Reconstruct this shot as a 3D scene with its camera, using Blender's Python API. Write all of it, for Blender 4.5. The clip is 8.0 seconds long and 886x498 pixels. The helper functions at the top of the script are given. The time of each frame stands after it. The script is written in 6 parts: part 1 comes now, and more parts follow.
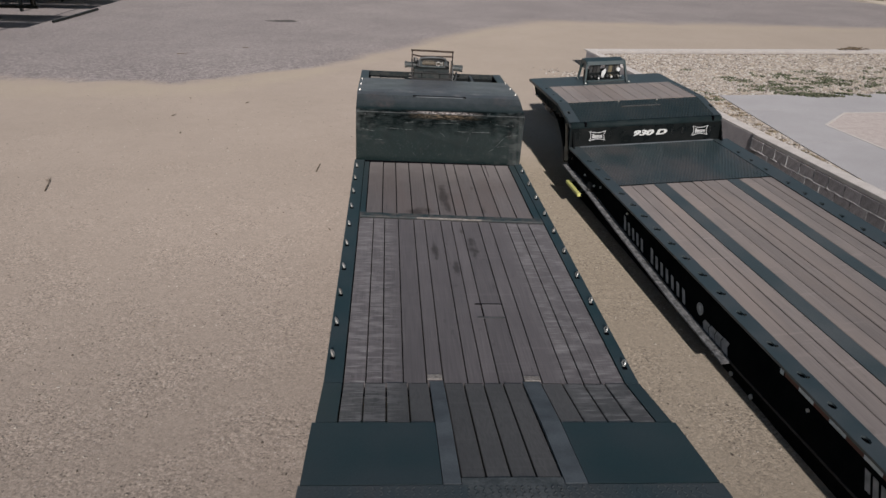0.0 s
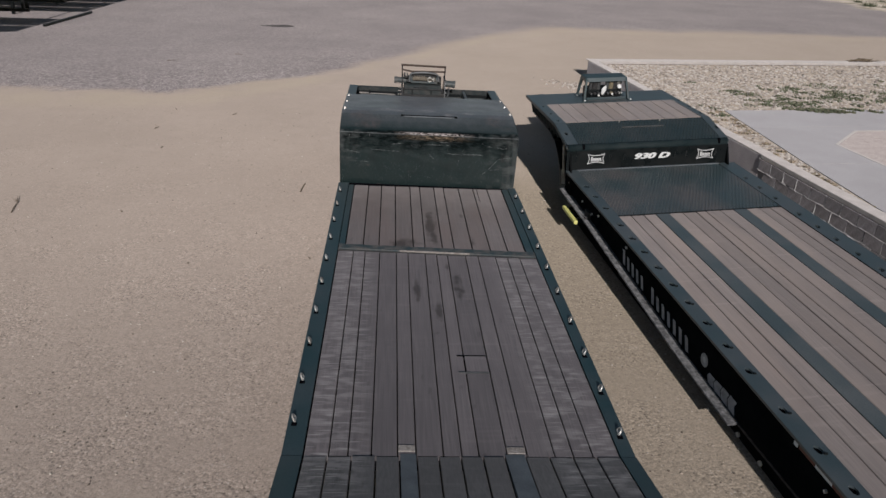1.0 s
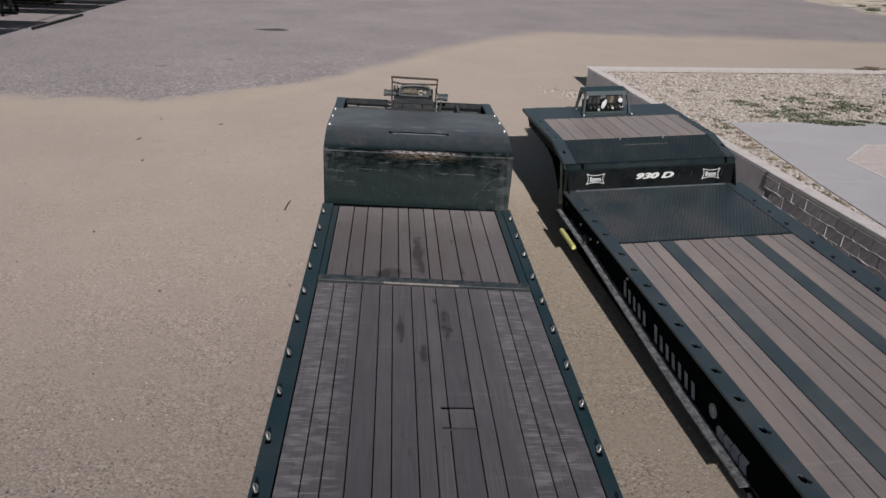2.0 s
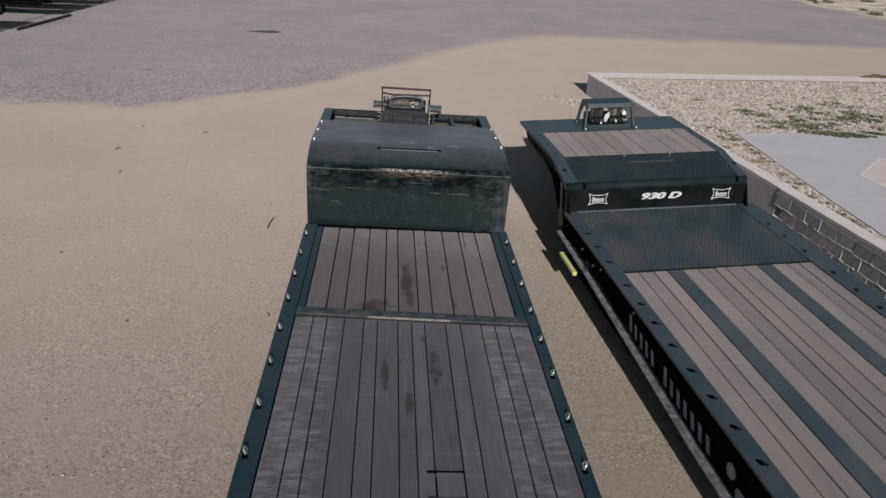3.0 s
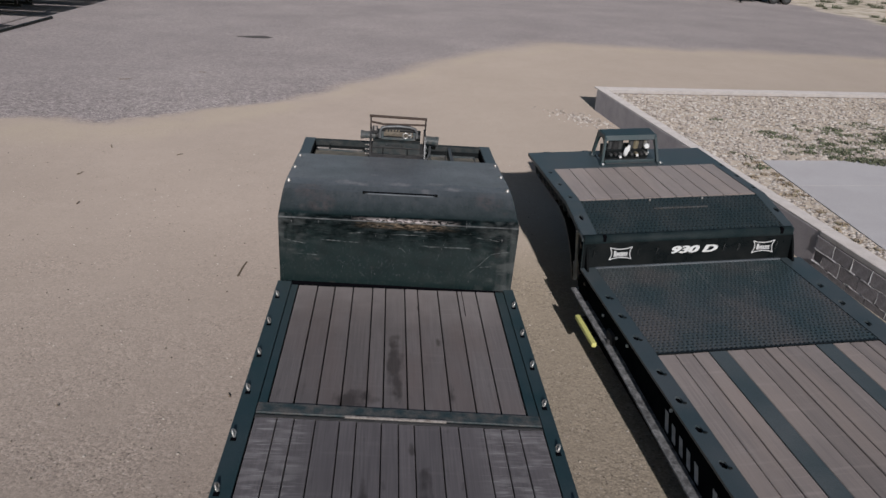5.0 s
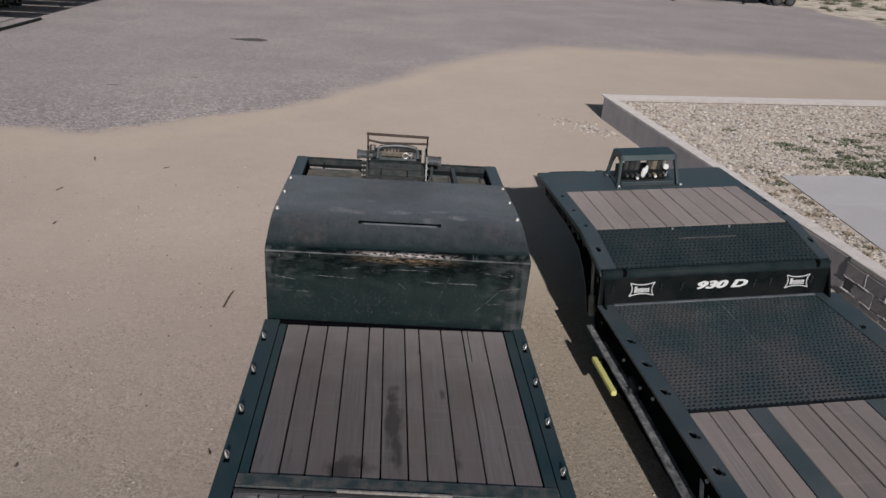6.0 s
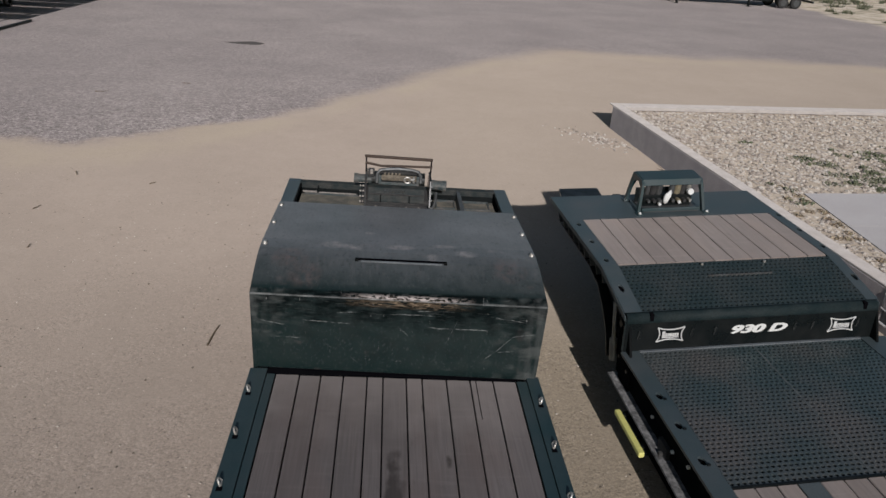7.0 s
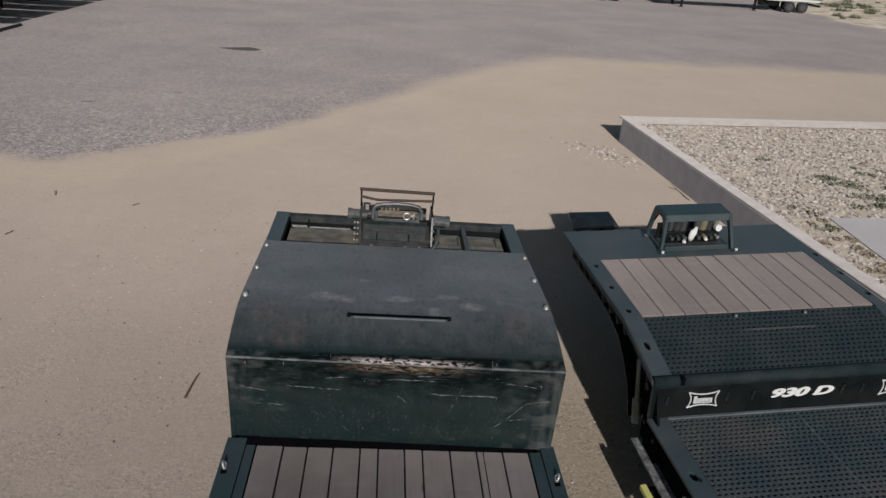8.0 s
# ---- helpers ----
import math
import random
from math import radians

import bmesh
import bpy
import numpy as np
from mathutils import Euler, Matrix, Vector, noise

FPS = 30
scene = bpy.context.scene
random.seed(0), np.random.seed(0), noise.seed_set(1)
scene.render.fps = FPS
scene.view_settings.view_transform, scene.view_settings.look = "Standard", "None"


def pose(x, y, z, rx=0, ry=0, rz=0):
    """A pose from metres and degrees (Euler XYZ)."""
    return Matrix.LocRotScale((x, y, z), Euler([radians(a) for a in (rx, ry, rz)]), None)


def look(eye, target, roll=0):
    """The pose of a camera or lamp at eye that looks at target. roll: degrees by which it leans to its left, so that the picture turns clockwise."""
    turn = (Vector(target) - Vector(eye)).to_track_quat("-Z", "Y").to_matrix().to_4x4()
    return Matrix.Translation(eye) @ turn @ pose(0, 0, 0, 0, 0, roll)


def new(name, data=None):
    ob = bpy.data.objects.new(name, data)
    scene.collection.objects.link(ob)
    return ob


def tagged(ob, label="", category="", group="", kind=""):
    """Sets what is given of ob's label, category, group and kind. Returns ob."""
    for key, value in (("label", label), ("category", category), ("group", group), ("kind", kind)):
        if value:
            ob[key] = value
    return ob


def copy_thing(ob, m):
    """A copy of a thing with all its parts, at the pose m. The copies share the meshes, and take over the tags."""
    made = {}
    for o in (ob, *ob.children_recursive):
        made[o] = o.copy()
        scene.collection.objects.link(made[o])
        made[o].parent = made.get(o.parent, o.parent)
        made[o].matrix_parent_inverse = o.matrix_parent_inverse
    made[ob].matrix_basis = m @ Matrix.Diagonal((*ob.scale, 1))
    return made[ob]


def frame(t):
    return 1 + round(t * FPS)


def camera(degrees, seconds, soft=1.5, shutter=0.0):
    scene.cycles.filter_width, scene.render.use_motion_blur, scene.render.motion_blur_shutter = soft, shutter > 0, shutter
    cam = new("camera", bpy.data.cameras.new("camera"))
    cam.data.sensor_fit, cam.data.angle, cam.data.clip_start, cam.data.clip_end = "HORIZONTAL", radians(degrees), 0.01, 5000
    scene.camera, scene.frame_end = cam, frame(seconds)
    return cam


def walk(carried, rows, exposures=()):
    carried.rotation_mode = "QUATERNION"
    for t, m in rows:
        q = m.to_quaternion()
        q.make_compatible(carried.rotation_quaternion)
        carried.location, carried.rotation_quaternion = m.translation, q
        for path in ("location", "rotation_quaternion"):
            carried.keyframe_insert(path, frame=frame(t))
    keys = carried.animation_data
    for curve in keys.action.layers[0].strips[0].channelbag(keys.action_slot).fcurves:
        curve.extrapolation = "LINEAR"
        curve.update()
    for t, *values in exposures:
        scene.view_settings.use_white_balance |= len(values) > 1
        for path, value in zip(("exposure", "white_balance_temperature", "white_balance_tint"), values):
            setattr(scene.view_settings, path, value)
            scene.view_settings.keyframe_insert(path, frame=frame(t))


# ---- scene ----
cam = camera(62.0, 8.0)
PATH = [
    (0, (-0.58, -11.255, 4.179), (-0.471, -9.431, 3.364), 1.6),
    (0.5, (-0.445, -10.864, 4.239), (-0.342, -9.04, 3.425), 1.8),
    (1, (-0.336, -10.489, 4.291), (-0.234, -8.664, 3.479), 2.0),
    (1.5, (-0.246, -10.145, 4.338), (-0.145, -8.319, 3.527), 2.1),
    (3, (-0.07, -9.034, 4.378), (0.04, -7.209, 3.568), 2.6),
    (3.5, (-0.029, -8.65, 4.402), (0.082, -6.825, 3.592), 2.8),
    (4, (0.003, -8.272, 4.414), (0.116, -6.447, 3.604), 2.9),
    (4.5, (0.018, -7.865, 4.426), (0.132, -6.04, 3.616), 3.0),
    (6, (-0.014, -6.599, 4.468), (0.107, -4.775, 3.656), 3.3),
    (6.5, (-0.031, -6.171, 4.475), (0.093, -4.347, 3.663), 3.4),
    (7, (-0.048, -5.735, 4.49), (0.076, -3.912, 3.678), 3.5),
    (7.5, (-0.053, -5.281, 4.513), (0.073, -3.457, 3.702), 3.6),
    (8, (-0.044, -4.838, 4.564), (0.08, -3.014, 3.753), 3.7),
]
walk(cam, [(t, look(eye, target, roll)) for t, eye, target, roll in PATH], exposures=[(0, -0.4, 6500, 12), (1.5, -0.4, 6390, 13), (3.0, -0.4, 6280, 13), (4.7, -0.4, 6280, 13), (6.5, -0.4, 6430, 12), (8, -0.4, 6500, 11)])

# ---------- world and sun ----------
SUN_EL = radians(22.5)
world = bpy.data.worlds.new("world")
scene.world = world
world.use_nodes = True
wn = world.node_tree
sky = wn.nodes.new("ShaderNodeTexSky")
sky.sky_type = "NISHITA"
sky.sun_disc = False
sky.sun_elevation, sky.sun_rotation = SUN_EL, radians(178.3)
sky.air_density, sky.dust_density = 1.3, 0.8
wn.links.new(sky.outputs[0], wn.nodes["Background"].inputs[0])
wn.nodes["Background"].inputs[1].default_value = 0.062
sun = new("sun", bpy.data.lights.new("sun", "SUN"))
sun.data.energy, sun.data.angle, sun.data.color = 4.75, radians(0.6), (1.0, 0.965, 0.945)
sun.matrix_world = look((0, 0, 30), (-0.03 * math.cos(SUN_EL), math.cos(SUN_EL), 30 - math.sin(SUN_EL)))


# ---------- materials ----------
def material(name, base, rough=0.7, metal=0.0, second=None, scale=6.0, amount=0.5, grain=120.0, bump=0.15,
             fine=0.25, stretch=(1, 1, 1), per_object=0.0, spec=0.5, depth=0.01):
    """A surface with blotches at one scale, grain at another and a fine relief."""
    m = bpy.data.materials.new(name)
    m.use_nodes = True
    nt = m.node_tree
    N, L = nt.nodes, nt.links
    b = N["Principled BSDF"]
    b.inputs["Metallic"].default_value = metal
    b.inputs["Specular IOR Level"].default_value = spec
    b.inputs["Diffuse Roughness"].default_value = 1.0 if rough >= 0.8 else 0.3
    tc = N.new("ShaderNodeTexCoord")
    mp = N.new("ShaderNodeMapping")
    mp.inputs["Scale"].default_value = stretch
    L.new(tc.outputs["Object"], mp.inputs[0])
    n1 = N.new("ShaderNodeTexNoise")
    n1.inputs["Scale"].default_value, n1.inputs["Detail"].default_value = scale, 6
    n2 = N.new("ShaderNodeTexNoise")
    n2.inputs["Scale"].default_value, n2.inputs["Detail"].default_value = grain, 4
    L.new(mp.outputs[0], n1.inputs[0])
    L.new(mp.outputs[0], n2.inputs[0])
    second = second or tuple(c * 0.6 for c in base)
    mix = N.new("ShaderNodeMix")
    mix.data_type = "RGBA"
    mix.inputs[6].default_value, mix.inputs[7].default_value = (*base, 1), (*second, 1)
    ramp = N.new("ShaderNodeMapRange")
    ramp.inputs[1].default_value, ramp.inputs[2].default_value = 0.38, 0.68
    ramp.inputs[3].default_value, ramp.inputs[4].default_value = 0.0, amount
    L.new(n1.outputs[0], ramp.inputs[0])
    L.new(ramp.outputs[0], mix.inputs[0])
    hsv = N.new("ShaderNodeHueSaturation")
    L.new(mix.outputs[2], hsv.inputs["Color"])
    val = N.new("ShaderNodeMapRange")
    val.inputs[1].default_value, val.inputs[2].default_value = 0.25, 0.75
    val.inputs[3].default_value, val.inputs[4].default_value = 1 - fine, 1 + fine
    L.new(n2.outputs[0], val.inputs[0])
    last = val.outputs[0]
    if per_object:
        info = N.new("ShaderNodeObjectInfo")
        pr = N.new("ShaderNodeMapRange")
        pr.inputs[3].default_value, pr.inputs[4].default_value = 1 - per_object, 1 + per_object
        L.new(info.outputs["Random"], pr.inputs[0])
        mul = N.new("ShaderNodeMath")
        mul.operation = "MULTIPLY"
        L.new(last, mul.inputs[0])
        L.new(pr.outputs[0], mul.inputs[1])
        last = mul.outputs[0]
    L.new(last, hsv.inputs["Value"])
    L.new(hsv.outputs[0], b.inputs["Base Color"])
    rr = N.new("ShaderNodeMapRange")
    rr.inputs[3].default_value, rr.inputs[4].default_value = max(0.05, rough - 0.12), min(1, rough + 0.12)
    L.new(n1.outputs[0], rr.inputs[0])
    L.new(rr.outputs[0], b.inputs["Roughness"])
    bp = N.new("ShaderNodeBump")
    bp.inputs["Strength"].default_value, bp.inputs["Distance"].default_value = bump, depth
    L.new(n2.outputs[0], bp.inputs["Height"])
    L.new(bp.outputs[0], b.inputs["Normal"])
    return m


TEAL = material("dark_teal_paint", (0.015, 0.036, 0.040), 0.42, 0.0, (0.040, 0.053, 0.058), 1.6, 0.8, 90, 0.06, 0.2, spec=0.5)
SLATE = material("slate_teal_paint", (0.035, 0.052, 0.057), 0.45, 0.0, (0.064, 0.073, 0.077), 2.5, 0.8, 90, 0.06, 0.2, spec=0.8)
STRIP = material("dusty_slate_strip", (0.050, 0.067, 0.071), 0.5, 0.0, (0.098, 0.106, 0.107), 1.5, 0.8, 80, 0.08, 0.2, spec=0.7)
TREAD = material("dusty_tread_paint", (0.032, 0.049, 0.053), 0.42, 0.0, (0.078, 0.072, 0.070), 1.5, 0.85, 70, 0.08, 0.25, spec=0.8)
SLOPE = material("dark_green_tread_paint", (0.019, 0.030, 0.032), 0.42, 0.0, (0.032, 0.039, 0.040), 3.0, 0.8, 70, 0.08, 0.25, spec=0.4)
EDGE = material("dull_teal_edge", (0.010, 0.018, 0.020), 0.65, 0.0, (0.022, 0.03, 0.031), 6, 0.8, 60, 0.1, 0.35, spec=0.12)
PITCH = material("matt_black_paint", (0.0065, 0.0075, 0.008), 0.6, 0.0, (0.013, 0.0135, 0.0135), 5, 0.7, 80, 0.1, 0.3, spec=0.0)
BLACK = material("black_paint", (0.0055, 0.0075, 0.008), 0.3, 0.0, (0.013, 0.014, 0.014), 5, 0.7, 80, 0.1, 0.3, spec=0.2)
STEEL = material("bare_steel", (0.42, 0.42, 0.40), 0.42, 0.6, (0.25, 0.22, 0.19), 8, 0.7, 120, 0.1, 0.2)
DULL = material("dull_grey_steel", (0.075, 0.08, 0.083), 0.5, 0.3, (0.04, 0.038, 0.035), 6, 0.7, 90, 0.1, 0.25)
CHANNEL = material("bare_grey_steel_channel", (0.108, 0.122, 0.132), 0.6, 0.0, (0.062, 0.07, 0.078), 5, 0.8, 80, 0.1, 0.2)
SCUFFED = material("scuffed_tread_steel", (0.10, 0.108, 0.11), 0.7, 0.0, (0.045, 0.055, 0.058), 9, 0.9, 60, 0.25, 0.35)
FLANGE = material("grey_dusty_flange", (0.15, 0.148, 0.148), 0.85, 0.0, (0.05, 0.05, 0.051), 14, 0.95, 40, 0.4, 0.5, spec=0.2)
DUSTY = material("dusty_dark_steel", (0.034, 0.033, 0.032), 0.8, 0.0, (0.014, 0.014, 0.015), 9, 0.9, 70, 0.15, 0.35)
ROPE = material("tan_rope", (0.17, 0.145, 0.11), 0.9, 0.0, (0.07, 0.058, 0.045), 18, 0.8, 90, 0.4, 0.3)
TRAYDIRT = material("dirty_tray_floor", (0.092, 0.083, 0.066), 0.9, 0.0, (0.030, 0.033, 0.031), 7, 0.9, 60, 0.3, 0.35)
GRIMY = material("grimy_teal_steel", (0.026, 0.042, 0.045), 0.6, 0.0, (0.10, 0.092, 0.085), 12, 0.9, 60, 0.2, 0.35)
SOOTY = material("sooty_teal_steel", (0.016, 0.023, 0.024), 0.7, 0.0, (0.055, 0.053, 0.049), 9, 0.8, 60, 0.15, 0.35, spec=0.2)
SCRAPE = material("scraped_paint", (0.26, 0.24, 0.22), 0.7, 0.0, (0.12, 0.10, 0.085), 40, 0.8, 150, 0.2, 0.3)
TAPE_W = material("white_reflective_tape", (0.82, 0.86, 0.88), 0.35, 0.0, (0.4, 0.44, 0.46), 14, 0.5, 90, 0.05, 0.1)
RUBBER = material("tyre_rubber", (0.02, 0.02, 0.02), 0.85, 0.0, (0.05, 0.045, 0.04), 8, 0.6, 100, 0.2)
YELLOW = material("yellow_paint", (0.62, 0.60, 0.20), 0.5, 0.0, (0.5, 0.47, 0.16), 12, 0.4, 100, 0.05, 0.1)
EMBLEM = material("faded_white_paint", (0.5, 0.505, 0.5), 0.55, 0.0, (0.38, 0.38, 0.375), 14, 0.6, 100, 0.05, 0.12)
WHITE = material("white_paint", (0.58, 0.59, 0.58), 0.5, 0.0, (0.55, 0.55, 0.53), 10, 0.4, 100, 0.05, 0.1)
RED = material("red_tape", (0.11, 0.018, 0.014), 0.4, 0.0, (0.06, 0.012, 0.012), 10, 0.5, 100, 0.05, 0.1)
LETTER = material("grey_lettering", (0.46, 0.46, 0.46), 0.6, 0.0, (0.22, 0.22, 0.22), 14, 0.7, 100, 0.05, 0.15)
RUST = material("dark_rusty_steel", (0.052, 0.032, 0.022), 0.75, 0.0, (0.025, 0.018, 0.015), 20, 0.7, 90, 0.2, 0.3)
BRASS = material("brass_fitting", (0.23, 0.20, 0.135), 0.5, 0.3, (0.15, 0.125, 0.08), 20, 0.6)
CONCRETE = material("wall_concrete", (0.42, 0.382, 0.384), 0.9, 0.0, (0.33, 0.30, 0.302), 3, 0.7, 60, 0.4, 0.2)
CAP = material("pale_concrete_cap", (0.46, 0.425, 0.40), 0.9, 0.0, (0.37, 0.335, 0.31), 5, 0.7, 80, 0.3, 0.15)
SLAB = material("pale_concrete_slab", (0.335, 0.322, 0.325), 0.9, 0.0, (0.285, 0.272, 0.273), 1.2, 0.6, 70, 0.15, 0.12)
BLOCK = material("grey_block", (0.335, 0.305, 0.305), 0.95, 0.0, (0.24, 0.216, 0.216), 8, 0.7, 60, 0.6, 0.3, (1, 1, 1), 0.15)
MORTAR = material("pale_mortar", (0.70, 0.675, 0.665), 0.95, 0.0, (0.54, 0.52, 0.51), 14, 0.6, 70, 0.6, 0.25)
SOIL = material("stony_soil", (0.40, 0.34, 0.275), 0.95, 0.0, (0.27, 0.225, 0.175), 5, 0.8, 50, 0.6, 0.3)
PINK = material("pinkish_gravel_patch", (0.42, 0.365, 0.34), 0.95, 0.0, (0.34, 0.29, 0.265), 6, 0.7, 60, 0.5, 0.3)
# near-black colour that paints the shade in holes, gaps and under decks
HOLLOW_SHADE = material("hollow_shade_black", (0.004, 0.004, 0.005), 0.9, 0.0, None, 5, 0.5, spec=0.0)
MILLS = material("dark_patch", (0.045, 0.04, 0.038), 0.95, 0.0, (0.08, 0.07, 0.065), 3, 0.6, 40, 0.4)


def shade_by_piece(name, tones, rough=0.9, grain=60.0, powdery=0.4):
    """Loose stones, leaves and twigs: every island takes a tone of its own."""
    m = bpy.data.materials.new(name)
    m.use_nodes = True
    N, L = m.node_tree.nodes, m.node_tree.links
    b = N["Principled BSDF"]
    b.inputs["Roughness"].default_value = rough
    b.inputs["Diffuse Roughness"].default_value = powdery
    b.inputs["Specular IOR Level"].default_value = 0.25
    geo = N.new("ShaderNodeNewGeometry")
    ramp = N.new("ShaderNodeValToRGB")
    ramp.color_ramp.elements[0].color = (*tones[0], 1)
    ramp.color_ramp.elements[1].color = (*tones[-1], 1)
    for i, c in enumerate(tones[1:-1]):
        e = ramp.color_ramp.elements.new((i + 1) / (len(tones) - 1))
        e.color = (*c, 1)
    L.new(geo.outputs["Random Per Island"], ramp.inputs[0])
    tc = N.new("ShaderNodeTexCoord")
    n = N.new("ShaderNodeTexNoise")
    n.inputs["Scale"].default_value = grain
    L.new(tc.outputs["Object"], n.inputs[0])
    mr = N.new("ShaderNodeMapRange")
    mr.inputs[3].default_value, mr.inputs[4].default_value = 0.7, 1.3
    L.new(n.outputs[0], mr.inputs[0])
    h = N.new("ShaderNodeHueSaturation")
    L.new(ramp.outputs[0], h.inputs["Color"])
    L.new(mr.outputs[0], h.inputs["Value"])
    L.new(h.outputs[0], b.inputs["Base Color"])
    return m


STONE = shade_by_piece("pale_stones", [(0.21, 0.178, 0.15), (0.37, 0.32, 0.28), (0.47, 0.42, 0.37), (0.57, 0.525, 0.475)])
GRIT = shade_by_piece("loose_grit", [(0.10, 0.08, 0.065), (0.30, 0.25, 0.20), (0.40, 0.34, 0.28), (0.5, 0.45, 0.39)])
WEED = shade_by_piece("dry_green_weeds", [(0.085, 0.105, 0.062), (0.13, 0.145, 0.09), (0.18, 0.185, 0.122), (0.11, 0.128, 0.078), (0.28, 0.25, 0.18)])
LITTER = shade_by_piece("dry_litter", [(0.16, 0.12, 0.085), (0.30, 0.235, 0.165), (0.42, 0.345, 0.25), (0.22, 0.2, 0.12)])
TWIG = shade_by_piece("dead_twigs", [(0.06, 0.045, 0.032), (0.13, 0.10, 0.07), (0.2, 0.155, 0.11)])


def wood_material(name, base, dark, spots, swing, stains=(), scuffed=False, bloom=None, step_tone=None):
    """Long grain along the plank, saw marks across it, stains and a tone for each plank."""
    m = bpy.data.materials.new(name)
    m.use_nodes = True
    N, L = m.node_tree.nodes, m.node_tree.links
    b = N["Principled BSDF"]
    b.inputs["Roughness"].default_value = 0.5
    b.inputs["Diffuse Roughness"].default_value = 0.9
    b.inputs["Specular IOR Level"].default_value = 0.8
    tc = N.new("ShaderNodeTexCoord")

    def grain(scale, stretch, detail=5):
        mp = N.new("ShaderNodeMapping")
        mp.inputs["Scale"].default_value = stretch
        L.new(tc.outputs["Object"], mp.inputs[0])
        n = N.new("ShaderNodeTexNoise")
        n.inputs["Scale"].default_value, n.inputs["Detail"].default_value = scale, detail
        L.new(mp.outputs[0], n.inputs[0])
        return n.outputs[0]

    def ranged(src, a, c, d, e):
        r = N.new("ShaderNodeMapRange")
        for i, v in zip((1, 2, 3, 4), (a, c, d, e)):
            r.inputs[i].default_value = v
        L.new(src, r.inputs[0])
        return r.outputs[0]

    def mixed(f, p, q):
        n = N.new("ShaderNodeMix")
        n.data_type = "RGBA"
        L.new(f, n.inputs[0])
        for i, v in ((6, p), (7, q)):
            if isinstance(v, tuple):
                n.inputs[i].default_value = (*v, 1)
            else:
                L.new(v, n.inputs[i])
        return n.outputs[2]

    info = N.new("ShaderNodeObjectInfo")
    lines = grain(70, (1, 0.03, 1), 6)
    c = mixed(ranged(lines, 0.3, 0.7, 0, 1), base, dark)
    c = mixed(ranged(grain(3.0, (1, 0.5, 1)), 0.45, 0.72, 0, 0.65), c, dark)
    c = mixed(ranged(grain(9.0, (1.6, 0.5, 1)), 0.64, 0.72, 0, spots), c, (0.022, 0.018, 0.015))
    c = mixed(ranged(grain(6.0, (0.25, 3.2, 1)), 0.58, 0.75, 0, 0.22), c, tuple(min(1, v * 1.8) for v in base))

    def maths(op, p, q):
        n = N.new("ShaderNodeMath")
        n.operation = op
        for i, v in enumerate((p, q)):
            if isinstance(v, (int, float)):
                n.inputs[i].default_value = v
            else:
                L.new(v, n.inputs[i])
        return n.outputs[0]

    sep = N.new("ShaderNodeSeparateXYZ")
    L.new(tc.outputs["Object"], sep.inputs[0])
    if bloom:
        # fresher brown showing through, in drifts along the boards
        c = mixed(ranged(grain(1.7, (1.6, 0.4, 1), 6), 0.45, 0.66, 0, 0.6), c, bloom)
    if step_tone:
        # paler toward the step, with a ragged edge
        y = maths("ADD", sep.outputs[1], ranged(grain(4.0, (1, 1, 1), 7), 0.3, 0.7, -0.3, 0.3))
        c = mixed(ranged(y, -0.95, -0.1, 0, 0.62), c, step_tone)
    if scuffed:
        # pale scuffs across the outer boards where tracks have run
        outer = ranged(maths("ABSOLUTE", sep.outputs[0], 0), 0.62, 0.8, 0, 1)
        marks = maths("MULTIPLY", ranged(grain(4.0, (1.2, 4.0, 1), 4), 0.5, 0.62, 0, 0.5), outer)
        c = mixed(marks, c, (0.20, 0.188, 0.186))
        fine = maths("MULTIPLY", ranged(grain(9.0, (0.5, 7.0, 1), 3), 0.58, 0.66, 0, 0.5), outer)
        c = mixed(fine, c, (0.29, 0.28, 0.275))
    ragged = grain(11.0, (1, 0.6, 1), 6)
    for x, y, rx, ry in stains:
        u = maths("DIVIDE", maths("SUBTRACT", sep.outputs[0], x), rx)
        w = maths("DIVIDE", maths("SUBTRACT", sep.outputs[1], y), ry)
        d = maths("ADD", maths("MULTIPLY", u, u), maths("MULTIPLY", w, w))
        d = maths("ADD", d, ranged(ragged, 0.3, 0.7, -0.8, 0.8))
        c = mixed(ranged(d, 0.2, 1.25, 0.75, 0), c, (0.026, 0.020, 0.016))
    h = N.new("ShaderNodeHueSaturation")
    L.new(c, h.inputs["Color"])
    L.new(ranged(info.outputs["Random"], 0, 1, 1 - swing, 1 + swing), h.inputs["Value"])
    L.new(h.outputs[0], b.inputs["Base Color"])
    bp = N.new("ShaderNodeBump")
    bp.inputs["Strength"].default_value, bp.inputs["Distance"].default_value = 0.35, 0.006
    L.new(lines, bp.inputs["Height"])
    L.new(bp.outputs[0], b.inputs["Normal"])
    return m


# long oil stain, a stained corner by the cross beam, marks down the middle: centre x, y and half-widths
OLD_STAINS = ((-0.008, -1.62, 0.075, 0.56), (-0.36, -2.16, 0.19, 0.13), (-0.24, -3.42, 0.04, 0.24), (0.12, -2.8, 0.03, 0.07), (0.22, -3.3, 0.055, 0.28), (-0.02, -3.9, 0.04, 0.2), (0.42, -1.17, 0.025, 0.1), (0.24, -0.49, 0.02, 0.06), (0.5, -2.05, 0.03, 0.14))
OLDWOOD = wood_material("weathered_dark_planks", (0.118, 0.105, 0.106), (0.078, 0.069, 0.070), 0.4, 0.12, OLD_STAINS, True)
